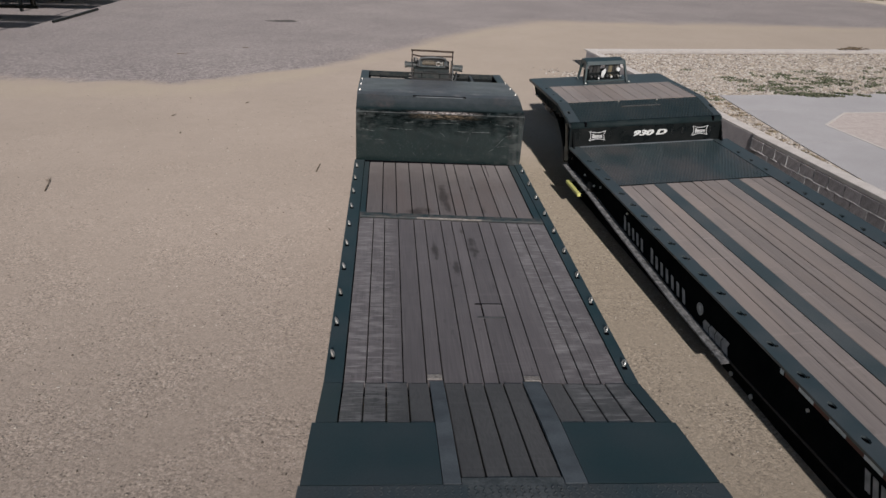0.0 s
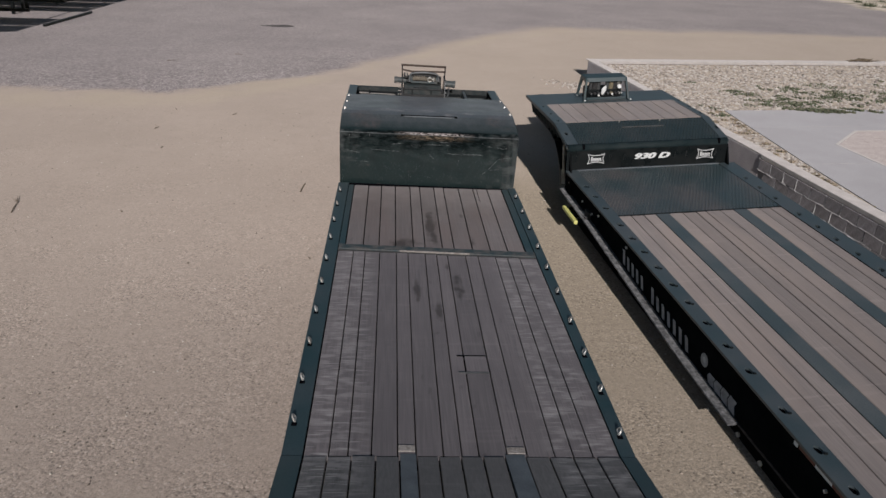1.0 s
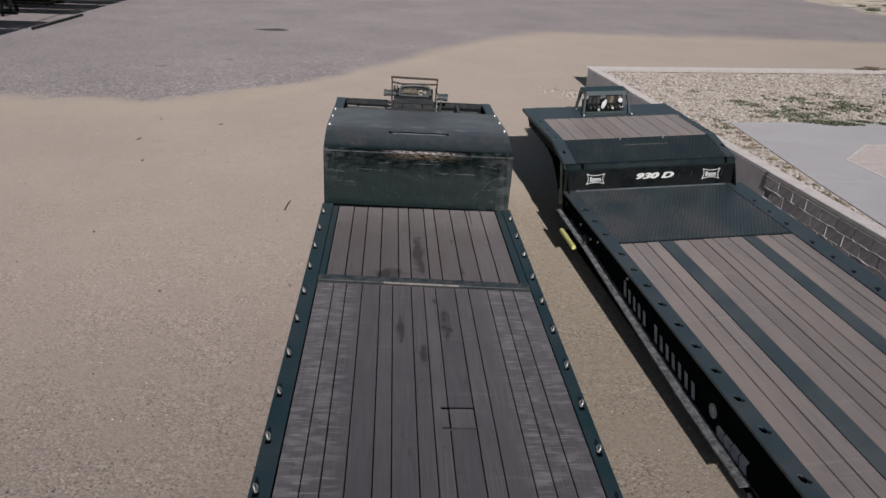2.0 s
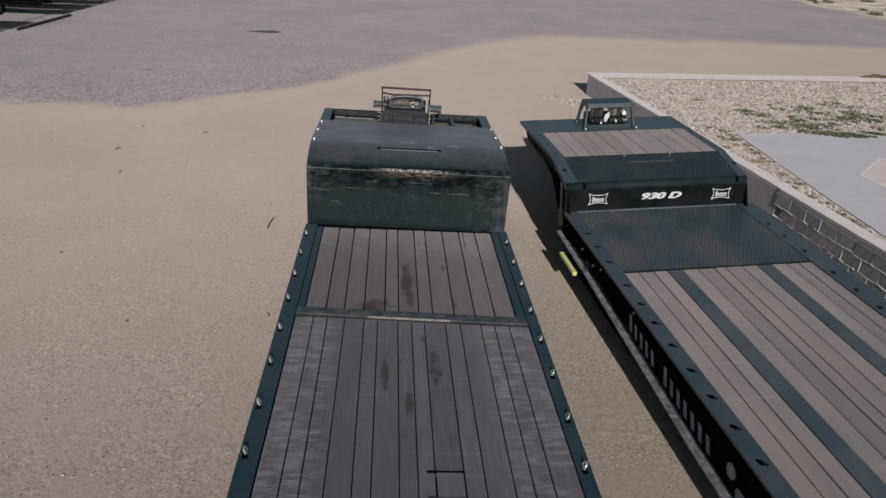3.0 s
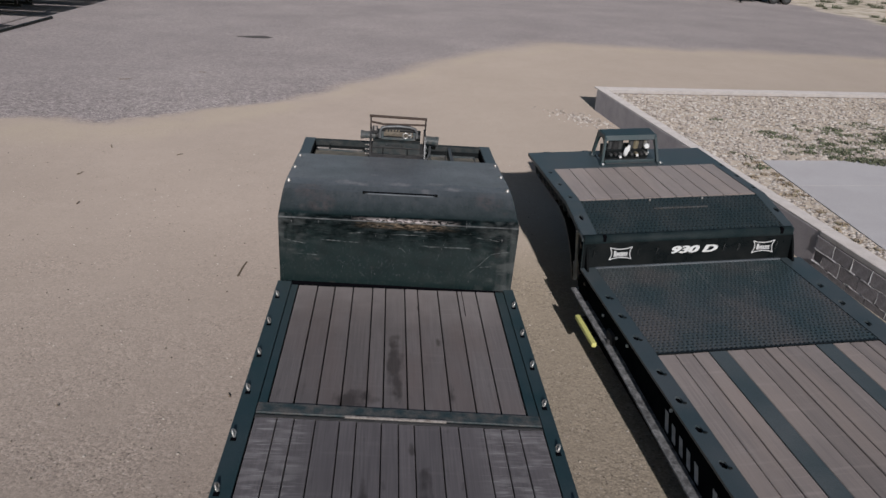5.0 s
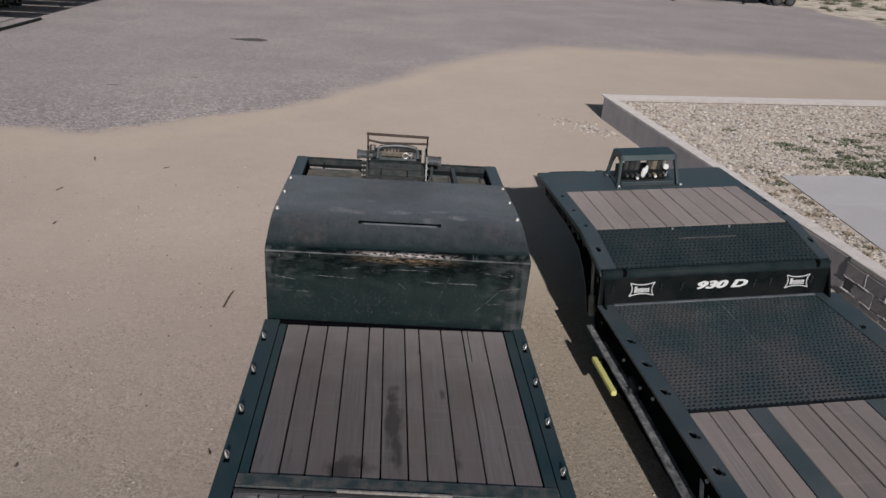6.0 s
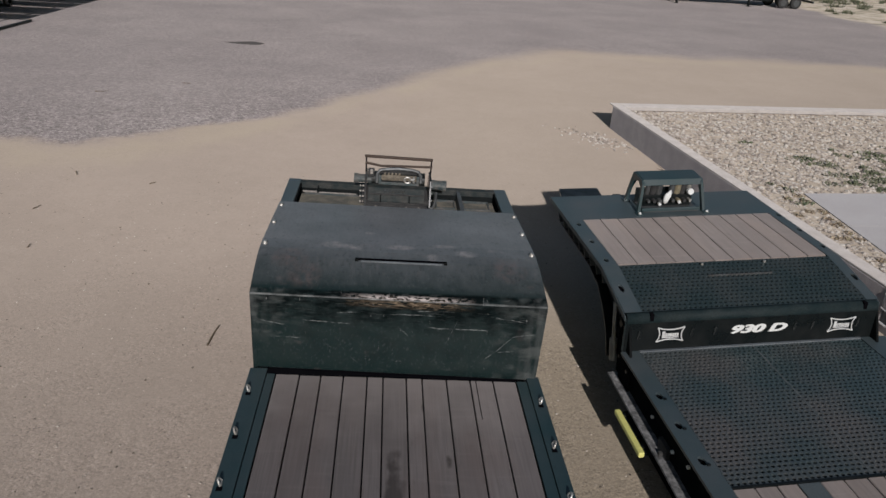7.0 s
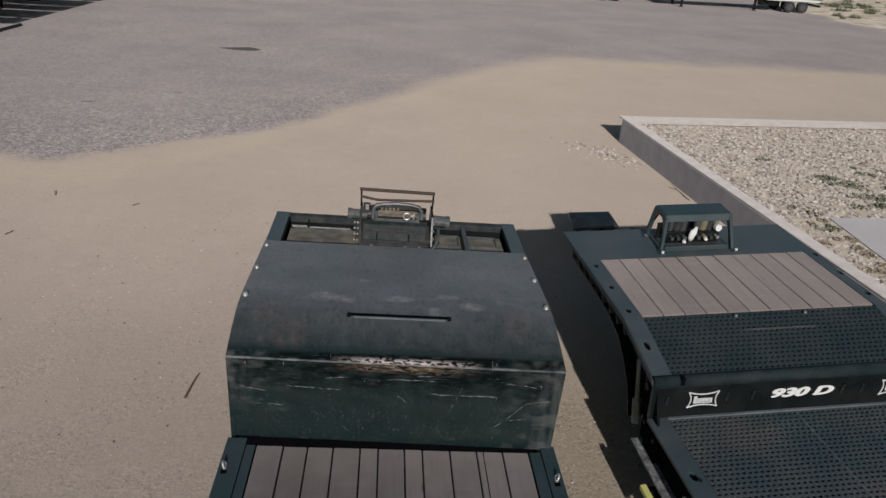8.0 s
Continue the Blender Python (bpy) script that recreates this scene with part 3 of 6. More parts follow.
# ---------- ground ----------
def ground_material():
    """Pale sandy gravel, with a darker spread of grey millings beyond a soft wandering edge and dry scrubland further off."""
    m = bpy.data.materials.new("yard_ground")
    m.use_nodes = True
    nt = m.node_tree
    N, L = nt.nodes, nt.links
    b = N["Principled BSDF"]
    b.inputs["Specular IOR Level"].default_value = 0.2
    b.inputs["Roughness"].default_value = 0.95
    b.inputs["Diffuse Roughness"].default_value = 1.0
    tc = N.new("ShaderNodeTexCoord")
    sep = N.new("ShaderNodeSeparateXYZ")
    L.new(tc.outputs["Object"], sep.inputs[0])

    def noise_of(scale, detail=5, rough=0.6):
        n = N.new("ShaderNodeTexNoise")
        n.inputs["Scale"].default_value, n.inputs["Detail"].default_value, n.inputs["Roughness"].default_value = scale, detail, rough
        L.new(tc.outputs["Object"], n.inputs[0])
        return n.outputs[0]

    def ranged(src, a, c, d, e, smooth=False):
        r = N.new("ShaderNodeMapRange")
        r.interpolation_type = "SMOOTHSTEP" if smooth else "LINEAR"
        for i, v in zip((1, 2, 3, 4), (a, c, d, e)):
            r.inputs[i].default_value = v
        L.new(src, r.inputs[0])
        return r.outputs[0]

    def maths(op, p, q):
        n = N.new("ShaderNodeMath")
        n.operation = op
        for i, v in enumerate((p, q)):
            if isinstance(v, (int, float)):
                n.inputs[i].default_value = v
            else:
                L.new(v, n.inputs[i])
        return n.outputs[0]

    def mixed(f, p, q):
        n = N.new("ShaderNodeMix")
        n.data_type = "RGBA"
        L.new(f, n.inputs[0])
        for i, v in ((6, p), (7, q)):
            if isinstance(v, tuple):
                n.inputs[i].default_value = (*v, 1)
            else:
                L.new(v, n.inputs[i])
        return n.outputs[2]

    x, y = sep.outputs[0], sep.outputs[1]
    edge = maths("ADD", ranged(x, -7, 7, 9.0, 24.0, True), ranged(noise_of(0.35, 5), 0.3, 0.7, -0.6, 0.6))
    edge = maths("ADD", edge, ranged(noise_of(4.0, 5), 0.3, 0.7, -0.1, 0.1))
    # a clean edge on one side, a smeared one on the other
    reach = ranged(x, -5.5, 1.5, 0.65, 2.0, True)
    grey = ranged(maths("DIVIDE", maths("SUBTRACT", y, edge), reach), -0.35, 0.75, 0, 1, True)
    scrub = ranged(maths("ADD", x, ranged(noise_of(0.3), 0.3, 0.7, -1, 1)), 28.6, 30.2, 0, 1, True)
    sand = mixed(ranged(noise_of(0.35, 5), 0.35, 0.7, 0, 1), (0.340, 0.283, 0.238), (0.304, 0.253, 0.212))
    sand = mixed(ranged(noise_of(2.5, 6), 0.45, 0.75, 0, 0.3), sand, (0.265, 0.222, 0.186))
    # washed yellow-tan sand in drifts: between the wheel lanes and along the millings
    tan = maths("MULTIPLY", ranged(x, -1.5, 1.8, 0, 0.8, True), ranged(y, 6, 0, 0.25, 1, True))
    drift = ranged(maths("ABSOLUTE", maths("SUBTRACT", y, maths("SUBTRACT", edge, 0.9)), 0), 0, 1.6, 0.6, 0, True)
    tan = maths("MAXIMUM", tan, maths("MULTIPLY", drift, ranged(noise_of(0.6, 4), 0.35, 0.6, 0.1, 1)))
    sand = mixed(tan, sand, (0.350, 0.297, 0.228))
    gritty = maths("MULTIPLY", ranged(x, 0.9, 1.5, 0, 0.9, True), ranged(maths("ADD", y, ranged(noise_of(0.8), 0.3, 0.7, -1, 1)), 3.5, 0.5, 0, 1, True))
    gritty = maths("MULTIPLY", gritty, ranged(y, -6, -2.5, 0.35, 1, True))
    sand = mixed(gritty, sand, (0.262, 0.220, 0.165))
    sand = mixed(ranged(noise_of(13, 6), 0.5, 0.75, 0, 0.2), sand, (0.22, 0.19, 0.16))
    # coarser greyer grit toward the rear of the yard, in patches
    coarse = ranged(maths("ADD", y, ranged(noise_of(0.5), 0.3, 0.7, -2.2, 2.2)), -6, 6.0, 1, 0, True)
    lanes = maths("MULTIPLY", coarse, ranged(x, 0.9, 1.4, 0.6, 0.15))
    sand = mixed(lanes, sand, (0.330, 0.272, 0.227))
    mill = mixed(ranged(noise_of(0.25, 6), 0.35, 0.7, 0, 1), (0.203, 0.179, 0.174), (0.256, 0.227, 0.217))
    mill = mixed(ranged(noise_of(6, 6), 0.45, 0.7, 0, 0.35), mill, (0.15, 0.134, 0.132))
    dry = mixed(ranged(noise_of(0.7, 6), 0.45, 0.62, 0, 1), (0.43, 0.375, 0.31), (0.22, 0.195, 0.14))

    def grains(size, source):
        v = N.new("ShaderNodeTexVoronoi")
        v.inputs["Scale"].default_value = size
        L.new(source, v.inputs[0])
        bw = N.new("ShaderNodeSeparateColor")
        L.new(v.outputs["Color"], bw.inputs[0])
        return bw.outputs[0], v.outputs["Distance"]

    def scaled(colour, f):
        h = N.new("ShaderNodeHueSaturation")
        L.new(f, h.inputs["Value"])
        L.new(colour, h.inputs["Color"])
        return h.outputs[0]

    # grains of sand and grit, stronger where the ground is coarse
    patchy = maths("MULTIPLY", maths("MAXIMUM", ranged(coarse, 0, 1, 0.22, 1), gritty), ranged(noise_of(1.1, 5), 0.38, 0.62, 0.35, 1))
    for size, swing in ((30, 0.17), (55, 0.22), (100, 0.16)):
        tone, _ = grains(size, tc.outputs["Object"])
        sand = scaled(sand, maths("ADD", 1.0, maths("MULTIPLY", ranged(tone, 0, 1, -swing, swing), patchy)))
    tone, far_in = grains(27, tc.outputs["Object"])
    speck = maths("MULTIPLY", ranged(far_in, 0.26, 0.34, 1, 0), patchy)
    sand = mixed(maths("MULTIPLY", speck, ranged(tone, 0.80, 0.82, 0, 0.75)), sand, (0.085, 0.07, 0.06))
    sand = mixed(maths("MULTIPLY", speck, ranged(tone, 0.14, 0.12, 0, 0.4)), sand, (0.56, 0.51, 0.46))
    # crushed asphalt: light and dark chips, lying thick along the edge
    thick = ranged(maths("SUBTRACT", y, edge), 0.5, 5.0, 1.0, 0.45)
    thick = maths("MULTIPLY", thick, ranged(x, -5, 2, 1, 0.45, True))
    for size, swing in ((11, 0.14), (20, 0.34), (40, 0.30)):
        tone, _ = grains(size, tc.outputs["Object"])
        mill = scaled(mill, maths("ADD", 1.0, maths("MULTIPLY", ranged(tone, 0, 1, -swing, swing), thick)))
    col = mixed(grey, sand, mill)
    col = mixed(scrub, col, dry)
    L.new(col, b.inputs["Base Color"])
    bp = N.new("ShaderNodeBump")
    bp.inputs["Strength"].default_value, bp.inputs["Distance"].default_value = 0.28, 0.02
    relief = maths("MULTIPLY", noise_of(45, 6, 0.7), maths("ADD", 0.6, maths("MULTIPLY", coarse, 0.9)))
    _, cell = grains(30, tc.outputs["Object"])
    relief = maths("ADD", relief, maths("MULTIPLY", maths("MULTIPLY", cell, -1.6), maths("ADD", patchy, maths("MULTIPLY", grey, thick))))
    L.new(relief, bp.inputs["Height"])
    L.new(bp.outputs[0], b.inputs["Normal"])
    return m


GROUND = ground_material()
bm = bmesh.new()
bmesh.ops.create_grid(bm, x_segments=160, y_segments=160, size=1.0)
for v in bm.verts:
    # fine near the yard, reaching out to the horizon
    v.co.x = math.copysign(abs(v.co.x) ** 3, v.co.x) * 1500 + v.co.x * 25
    v.co.y = math.copysign(abs(v.co.y) ** 3, v.co.y) * 1500 + v.co.y * 25
    far = math.hypot(v.co.x, v.co.y)
    v.co.z = 0.02 * noise.noise(v.co * 0.35) * min(1, max(0, (far - 14) / 10))
ground = new("ground", mesh_of(bm, "ground"))
ground.data.materials.append(GROUND)
tagged(ground, "pale sandy gravel yard with grey millings beyond", "ground", kind="structure")

# ---------- retaining walls of the raised bed ----------
WALL = pose(5.14, 12.09, 0, 0, 0, 5.9)
TOP, FILL = 0.585, 0.48
BLOCKS_FROM = -9.85
wall_1 = thing("wall_1", WALL, "low grey block retaining wall with pale concrete cap", "wall", kind="structure")
part("footing", boxes((0, 0.2, BLOCKS_FROM, 0, -0.1, TOP - 0.032)), CONCRETE, wall_1, "smooth grey concrete", bevel=0.008)
part("core", boxes((0.014, 0.2, -26, BLOCKS_FROM, -0.1, TOP - 0.085)), BLOCK, wall_1)
part("cap", boxes((0.004, 0.25, BLOCKS_FROM, 0.25, TOP - 0.03, TOP)), CAP, wall_1, "pale concrete coping", bevel=0.012)
part("cap", boxes((-0.008, 0.25, -26, BLOCKS_FROM - 0.003, TOP - 0.083, TOP)), CAP, wall_1, "pale concrete coping", bevel=0.012)
wall_2 = thing("wall_2", WALL, "low plain concrete retaining wall with pale coping", "wall", kind="structure")
part("footing", boxes((0.2, 30, 0.0, 0.2, -0.1, TOP - 0.085)), CONCRETE, wall_2)
part("cap", boxes((0.252, 30, -0.2, 0.22, TOP - 0.085, TOP)), CAP, wall_2, "pale concrete coping", bevel=0.012)
bed = new("gravel_bed", mesh_of(boxes((0.2, 30, -26, 0.0, 0.2, FILL)), "gravel_bed"))
bed.matrix_world = WALL
bed.data.materials.append(SOIL)
tagged(bed, "raised bed of stony soil behind the wall", "gravel bed", kind="structure")
# slabs with sawn joints between them
slab_floor = thing("pavement", WALL, "pale concrete slabs with sawn joints beside the gravel", "pavement", kind="structure")


def slab_edge(y):
    """The slabs' border runs in toward the wall."""
    return max(0.42, 1.26 + (y + 6.08) * 0.133)


part("screed", boxes((1.25, 13.9, -25.9, -6.2, FILL - 0.09, FILL + 0.004)), SLAB, slab_floor)
# cross joints, filled pale; a gravel panel with white edging lies between the slabs
PATH_Y = (-6.1, -7.6, -10.2, -12.8, -15.4, -18, -26)
CORNER, CUT = (3.25, -7.95), (2.12, -8.95)
for k, (y1, y0) in enumerate(zip(PATH_Y[:-1], PATH_Y[1:])):
    a, b = y1 - 0.008, y0 + 0.008
    if k == 0:
        part("slab", slab_of([(slab_edge(b), b), (14, b), (14, a), (slab_edge(a), a)], FILL - 0.1, FILL + 0.015, "z"), SLAB, slab_floor)
    elif k == 1:
        part("slab", slab_of([(slab_edge(b), b), (CUT[0], b), CUT, CORNER, (14, CORNER[1]), (14, a), (slab_edge(a), a)], FILL - 0.1, FILL + 0.015, "z"), SLAB, slab_floor)
    elif k < 4:
        part("slab", slab_of([(slab_edge(b), b), (CUT[0], b), (CUT[0], a), (slab_edge(a), a)], FILL - 0.1, FILL + 0.015, "z"), SLAB, slab_floor)
    else:
        part("slab", slab_of([(slab_edge(b), b), (14, b), (14, a), (slab_edge(a), a)], FILL - 0.1, FILL + 0.015, "z"), SLAB, slab_floor)
    if k:
        part("joint", boxes((slab_edge(y1) + 0.05, 14 if k in (1, 4) else CUT[0], y1 - 0.007, y1 + 0.007, FILL - 0.05, FILL + 0.014)), CAP, slab_floor, "pale filled joint")
X, Y = CORNER
U, V = CUT
part("edging", slab_of([(X + 0.002, Y - 0.004), (14, Y - 0.004), (14, Y - 0.06), (X + 0.02, Y - 0.06), (U + 0.06, V - 0.03), (U + 0.06, -15.39), (U + 0.004, -15.39), (U + 0.004, V - 0.002)], FILL - 0.1, FILL + 0.018, "z"), CAP, slab_floor, "white edging strip")
part("gravel_panel", slab_of([(X + 0.03, Y - 0.063), (14, Y - 0.063), (14, -15.39), (U + 0.063, -15.39), (U + 0.063, V - 0.04)], FILL - 0.1, FILL + 0.010, "z"), PINK, slab_floor, "pinkish gravel panel")

# ---------- the older lowboy trailer ----------
LEFT = pose(-0.046, 0.0, 0.01, 0, 1.45, 1.08)
LD = 0.65
lowboy = thing("lowboy_trailer", LEFT, "worn dark teal lowboy trailer with weathered plank deck", "trailer")
NECK = [(0.0, LD - 0.02), (0.0, 1.428), (0.010, 1.444), (0.032, 1.456), (0.25, 1.549), (0.42, 1.602), (0.56, 1.621), (0.75, 1.623), (1.88, 1.572)]


def flare(verts):
    """The step leans a little and stands slightly askew to the deck."""
    for v in verts:
        k = min(1, max(0, (0.62 - v.co.y) / 0.62)) ** 2
        up = min(1, max(0, (v.co.z - LD) / 0.8))
        v.co.y += k * ((0.045 - 0.03 * v.co.x) * (1 - up) + (-0.04 - 0.016 * v.co.x) * up)
        v.co.x += k * (0.02 if v.co.x > 0 else 0.0)


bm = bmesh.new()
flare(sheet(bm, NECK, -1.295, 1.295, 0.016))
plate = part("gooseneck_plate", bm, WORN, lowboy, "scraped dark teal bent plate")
for s in (-1, 1):
    prof = [(0.018, 0.35), (0.018, 1.415), (0.06, 1.447), (0.42, 1.583), (0.56, 1.603), (1.88, 1.552), (2.70, 1.54), (2.70, 1.24), (1.2, 1.18), (0.85, 1.0), (0.7, 0.35)]
    bm = bmesh.new()
    flare(prism(bm, prof, s * 1.275 - 0.018, s * 1.275 + 0.018))
    part("neck_side", bm, WORN, lowboy)
    part("side_flange", boxes((s * 1.225 - 0.07, s * 1.225 + 0.07, 1.885, 2.70, 1.572, 1.59)), SLATE, lowboy, bevel=0.003)
part("nose", boxes((-1.18, 1.18, 2.60, 2.696, 1.24, 1.585)), SOOTY, lowboy, "grimy dark teal front beam", bevel=0.004)
part("tray", boxes((-1.25, 1.25, 1.77, 2.598, 1.43, 1.45)), TRAYDIRT, lowboy, "dirty tray floor")
part("tray_back", boxes((-1.25, 1.25, 1.74, 1.76, 1.38, 1.57)), BLACK, lowboy)
part("tray_divider", boxes((0.69, 0.735, 1.77, 2.595, 1.452, 1.578)), DULL, lowboy, "worn steel divider", bevel=0.003)
for x0, x1 in ((-1.16, -0.46), (0.42, 0.685), (0.74, 1.16)):
    part("tray_lining", boxes((x0, x1, 2.583, 2.597, 1.452, 1.52)), BLACK, lowboy)
part("tray_ledge", boxes((-1.1, -0.48, 2.555, 2.58, 1.452, 1.475)), GRIMY, lowboy, "dusty ledge in the tray")
part("tray_bar", rods(((-1.12, 2.56, 1.487), (-0.96, 2.56, 1.487), 0.012), ((-0.93, 2.56, 1.482), (-0.50, 2.56, 1.482), 0.008)), SCRAPE, lowboy, "pale worn bar")
part("tray_rib", boxes((-0.95, -0.935, 2.57, 2.596, 1.452, 1.555)), BLACK, lowboy)
for x0, x1 in ((0.44, 0.67), (0.76, 1.08)):
    part("tray_box", boxes((x0, x1, 2.30, 2.315, 1.45, 1.47), (x0, x1, 2.545, 2.56, 1.45, 1.475), (x0, x0 + 0.015, 2.316, 2.544, 1.45, 1.47), (x1 - 0.015, x1, 2.316, 2.544, 1.45, 1.47)), GRIMY, lowboy, "scuffed low rim")
for s in (-1, 1):
    part("tray_web", boxes((s * 1.15 - 0.012, s * 1.15 + 0.012, 1.77, 2.595, 1.44, 1.571)), PITCH, lowboy)
    for y in (0.63, 1.19, 1.74):
        z = 1.572 + (1.88 - y) * 0.0451
        bx = s * 1.258
        part("bolt", rods(((bx, y, z - 0.01), (bx, y, z + 0.022), 0.026, 10, 0.018)), STEEL, lowboy, smooth=False)
# a slot with a raised lip on the bend; a black bar paints its shade
part("slot", boxes((-0.385, 0.405, 0.405, 0.438, 1.582, 1.608)), HOLLOW_SHADE, lowboy, "black bar for the shade in a slot across the plate")
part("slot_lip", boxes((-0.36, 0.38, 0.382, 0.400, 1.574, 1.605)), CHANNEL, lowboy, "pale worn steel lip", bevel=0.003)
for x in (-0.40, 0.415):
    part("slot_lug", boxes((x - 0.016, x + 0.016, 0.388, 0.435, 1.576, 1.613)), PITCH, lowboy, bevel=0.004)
# black filler paints the shade in the gap below the step
part("step_gap", slab_of([(-1.165, -0.045), (1.165, -0.045), (1.165, 0.0), (-1.165, 0.07)], LD - 0.12, LD - 0.015, "z"), HOLLOW_SHADE, lowboy)

# deck rails with lashing rings
def skew(x, y):
    """The cross members stand slightly askew to the deck."""
    return y - 0.045 * x


RAIL = {-1: (-1.312, -1.158), 1: (1.228, 1.345)}
for s in (-1, 1):
    part("deck_rail", boxes((*RAIL[s], -6.12, 0.03, LD - 0.022, LD)), TEAL, lowboy, bevel=0.004)
    part("rail_web", boxes((s * 1.22 - 0.012, s * 1.22 + 0.012, -6.12, 0.6, LD - 0.40, LD - 0.022)), BLACK, lowboy)
    part("rail_foot", boxes((s * 1.22 - 0.06, s * 1.22 + 0.06, -6.12, 0.6, LD - 0.42, LD - 0.40)), BLACK, lowboy)
    x0, x1 = (-1.151, -1.08) if s < 0 else (1.128, 1.220)
    part("inner_frame", slab_of([(x0, -0.05), (x1, -0.05), (x1, skew(x1, -2.29)), (x0, skew(x0, -2.29))], LD - 0.03, LD - 0.004, "z"), TEAL, lowboy, bevel=0.003)


def lashing_ring(s, y):
    """A bent steel ring held by a short strap on the rail."""
    x = -1.262 if s < 0 else 1.288
    strap = part("ring_strap", boxes((x - 0.012, x + 0.012, y - 0.024, y + 0.024, LD, LD + 0.016)), STEEL, lowboy, bevel=0.004)
    bm = bmesh.new()
    tube(bm, [(x + 0.016 * s * math.sin(a), y + 0.027 * math.cos(a), LD + 0.008 + 0.038 * math.sin(a)) for a in np.linspace(-0.2, math.pi + 0.2, 9)], 0.0095)
    part("ring", bm, STEEL, strap)
    # black block on the rail paints the shade inside a pocket
    part("pocket", boxes((x - 0.022, x + 0.022, y - 0.075, y - 0.035, LD - 0.0, LD + 0.004)), HOLLOW_SHADE, lowboy, "flat black block for the shade in a rail pocket")


for y in (-0.32, -0.90, -1.48, -2.06, -2.68, -3.28, -3.92, -4.53, -5.13, -5.70):
    lashing_ring(-1, y)
for y in (-0.37, -0.97, -1.56, -2.18, -2.78, -3.39, -4.04, -4.65, -5.24, -5.83):
    lashing_ring(1, y)
# cross beam and sill of the front panel
def cross_bar(x0, x1, y0, y1, z0, z1):
    return slab_of([(x0, skew(x0, y0)), (x1, skew(x1, y0)), (x1, skew(x1, y1)), (x0, skew(x0, y1))], z0, z1, "z")


part("cross_beam", cross_bar(-1.152, 1.222, -2.425, -2.293, LD - 0.03, LD + 0.001), GRIMY, lowboy, "scuffed teal cross beam", bevel=0.004)
part("beam_lip", cross_bar(-0.42, 0.42, -2.448, -2.427, LD - 0.02, LD + 0.012), SCRAPE, lowboy, "pale worn edge", bevel=0.004)
part("beam_sill", cross_bar(-1.152, 1.222, -2.478, -2.45, LD - 0.03, LD - 0.004), DUSTY, lowboy, bevel=0.003)
part("under_deck", boxes((-1.2, 1.2, -6.12, -0.05, LD - 0.14, LD - 0.075)), HOLLOW_SHADE, lowboy)
for x in (-0.5, 0.5):
    part("main_beam", boxes((x - 0.08, x + 0.08, -8.2, 0.5, 0.22, LD - 0.142)), BLACK, lowboy)

# rising rear deck
def ramp(y):
    pts = ((-6.12, LD), (-6.85, 0.80), (-7.75, 0.93), (-8.6, 0.99), (-12.6, 1.0))
    for (a, za), (b, zb) in zip(pts[:-1], pts[1:]):
        if y >= b:
            return za + (zb - za) * (a - y) / (a - b)
    return 1.0


RAMP_Y = (-6.12, -6.85, -7.75, -8.6, -12.6)


def sloping(x0, x1, y0, y1, lift, thick):
    ys = [y0, *[y for y in RAMP_Y if y1 < y < y0], y1]
    bm = bmesh.new()
    prism(bm, [(y, ramp(y) + lift) for y in ys] + [(y, ramp(y) + lift - thick) for y in ys[::-1]], x0, x1)
    return bm


for s in (-1, 1):
    part("ramp_rail", sloping(*RAIL[s], -6.125, -6.84, 0.002, 0.03), TEAL, lowboy)
    part("ramp_plate", sloping(*((-1.335, -0.445) if s < 0 else (0.495, 1.365)), -6.85, -7.62, 0.004, 0.03), TEAL, lowboy, "smooth dark teal plate")
    part("rear_plate", sloping(*((-1.345, -0.29) if s < 0 else (0.33, 1.375)), -7.63, -12.6, 0.004, 0.03), TREAD, lowboy, "scuffed tread plate")
    part("ramp_web", slab_of([(-6.12, LD - 0.02), (-6.85, 0.77), (-7.75, 0.9), (-8.6, 0.96), (-12.6, 0.97), (-12.6, 0.75), (-8.4, 0.7), (-7.2, 0.3), (-6.12, 0.24)], s * 1.24 - 0.012, s * 1.24 + 0.012), BLACK, lowboy)
    part("channel", sloping(*((-0.44, -0.325) if s < 0 else (0.345, 0.49)), -6.10, -7.62, 0.006, 0.03), CHANNEL, lowboy, "bare grey steel channel")
part("center_plate", sloping(-0.32, 0.34, -7.55, -12.6, 0.003, 0.03), SCUFFED, lowboy, "scuffed tread plate")
# raised tread marks on the rear plates
verts, faces = [], []
for i in range(52):
    for j in range(9):
        x, y = -1.27 + i * 0.049, -7.66 - j * 0.034
        a = 0.8 if (i + j) % 2 else -0.8
        z = ramp(y) + 0.004
        n = len(verts)
        c, q = math.cos(a), math.sin(a)
        for u, w, h in ((-0.016, -0.005, 0), (0.016, -0.005, 0), (0.016, 0.005, 0), (-0.016, 0.005, 0), (-0.011, 0, 0.004), (0.011, 0, 0.004)):
            verts.append((x + u * c - w * q, y + u * q + w * c, z + h))
        faces += [(n, n + 1, n + 5, n + 4), (n + 1, n + 2, n + 5), (n + 2, n + 3, n + 4, n + 5), (n + 3, n, n + 4)]
me = bpy.data.meshes.new("tread_pattern")
me.from_pydata(verts, [], faces)
tagged(part("tread_pattern", me, TREAD, lowboy, "raised worn tread marks"), kind="stuff")
for y in (-9.3, -10.6, -11.9):
    for x in (-1.05, 1.05):
        wheel_parts(lowboy, x, y, 0.42 + 0.0253 * x, 0.43, 0.3, 0)
part("rear_frame", boxes((-0.6, 0.6, -12.5, -8.2, 0.55, 0.93)), BLACK, lowboy)

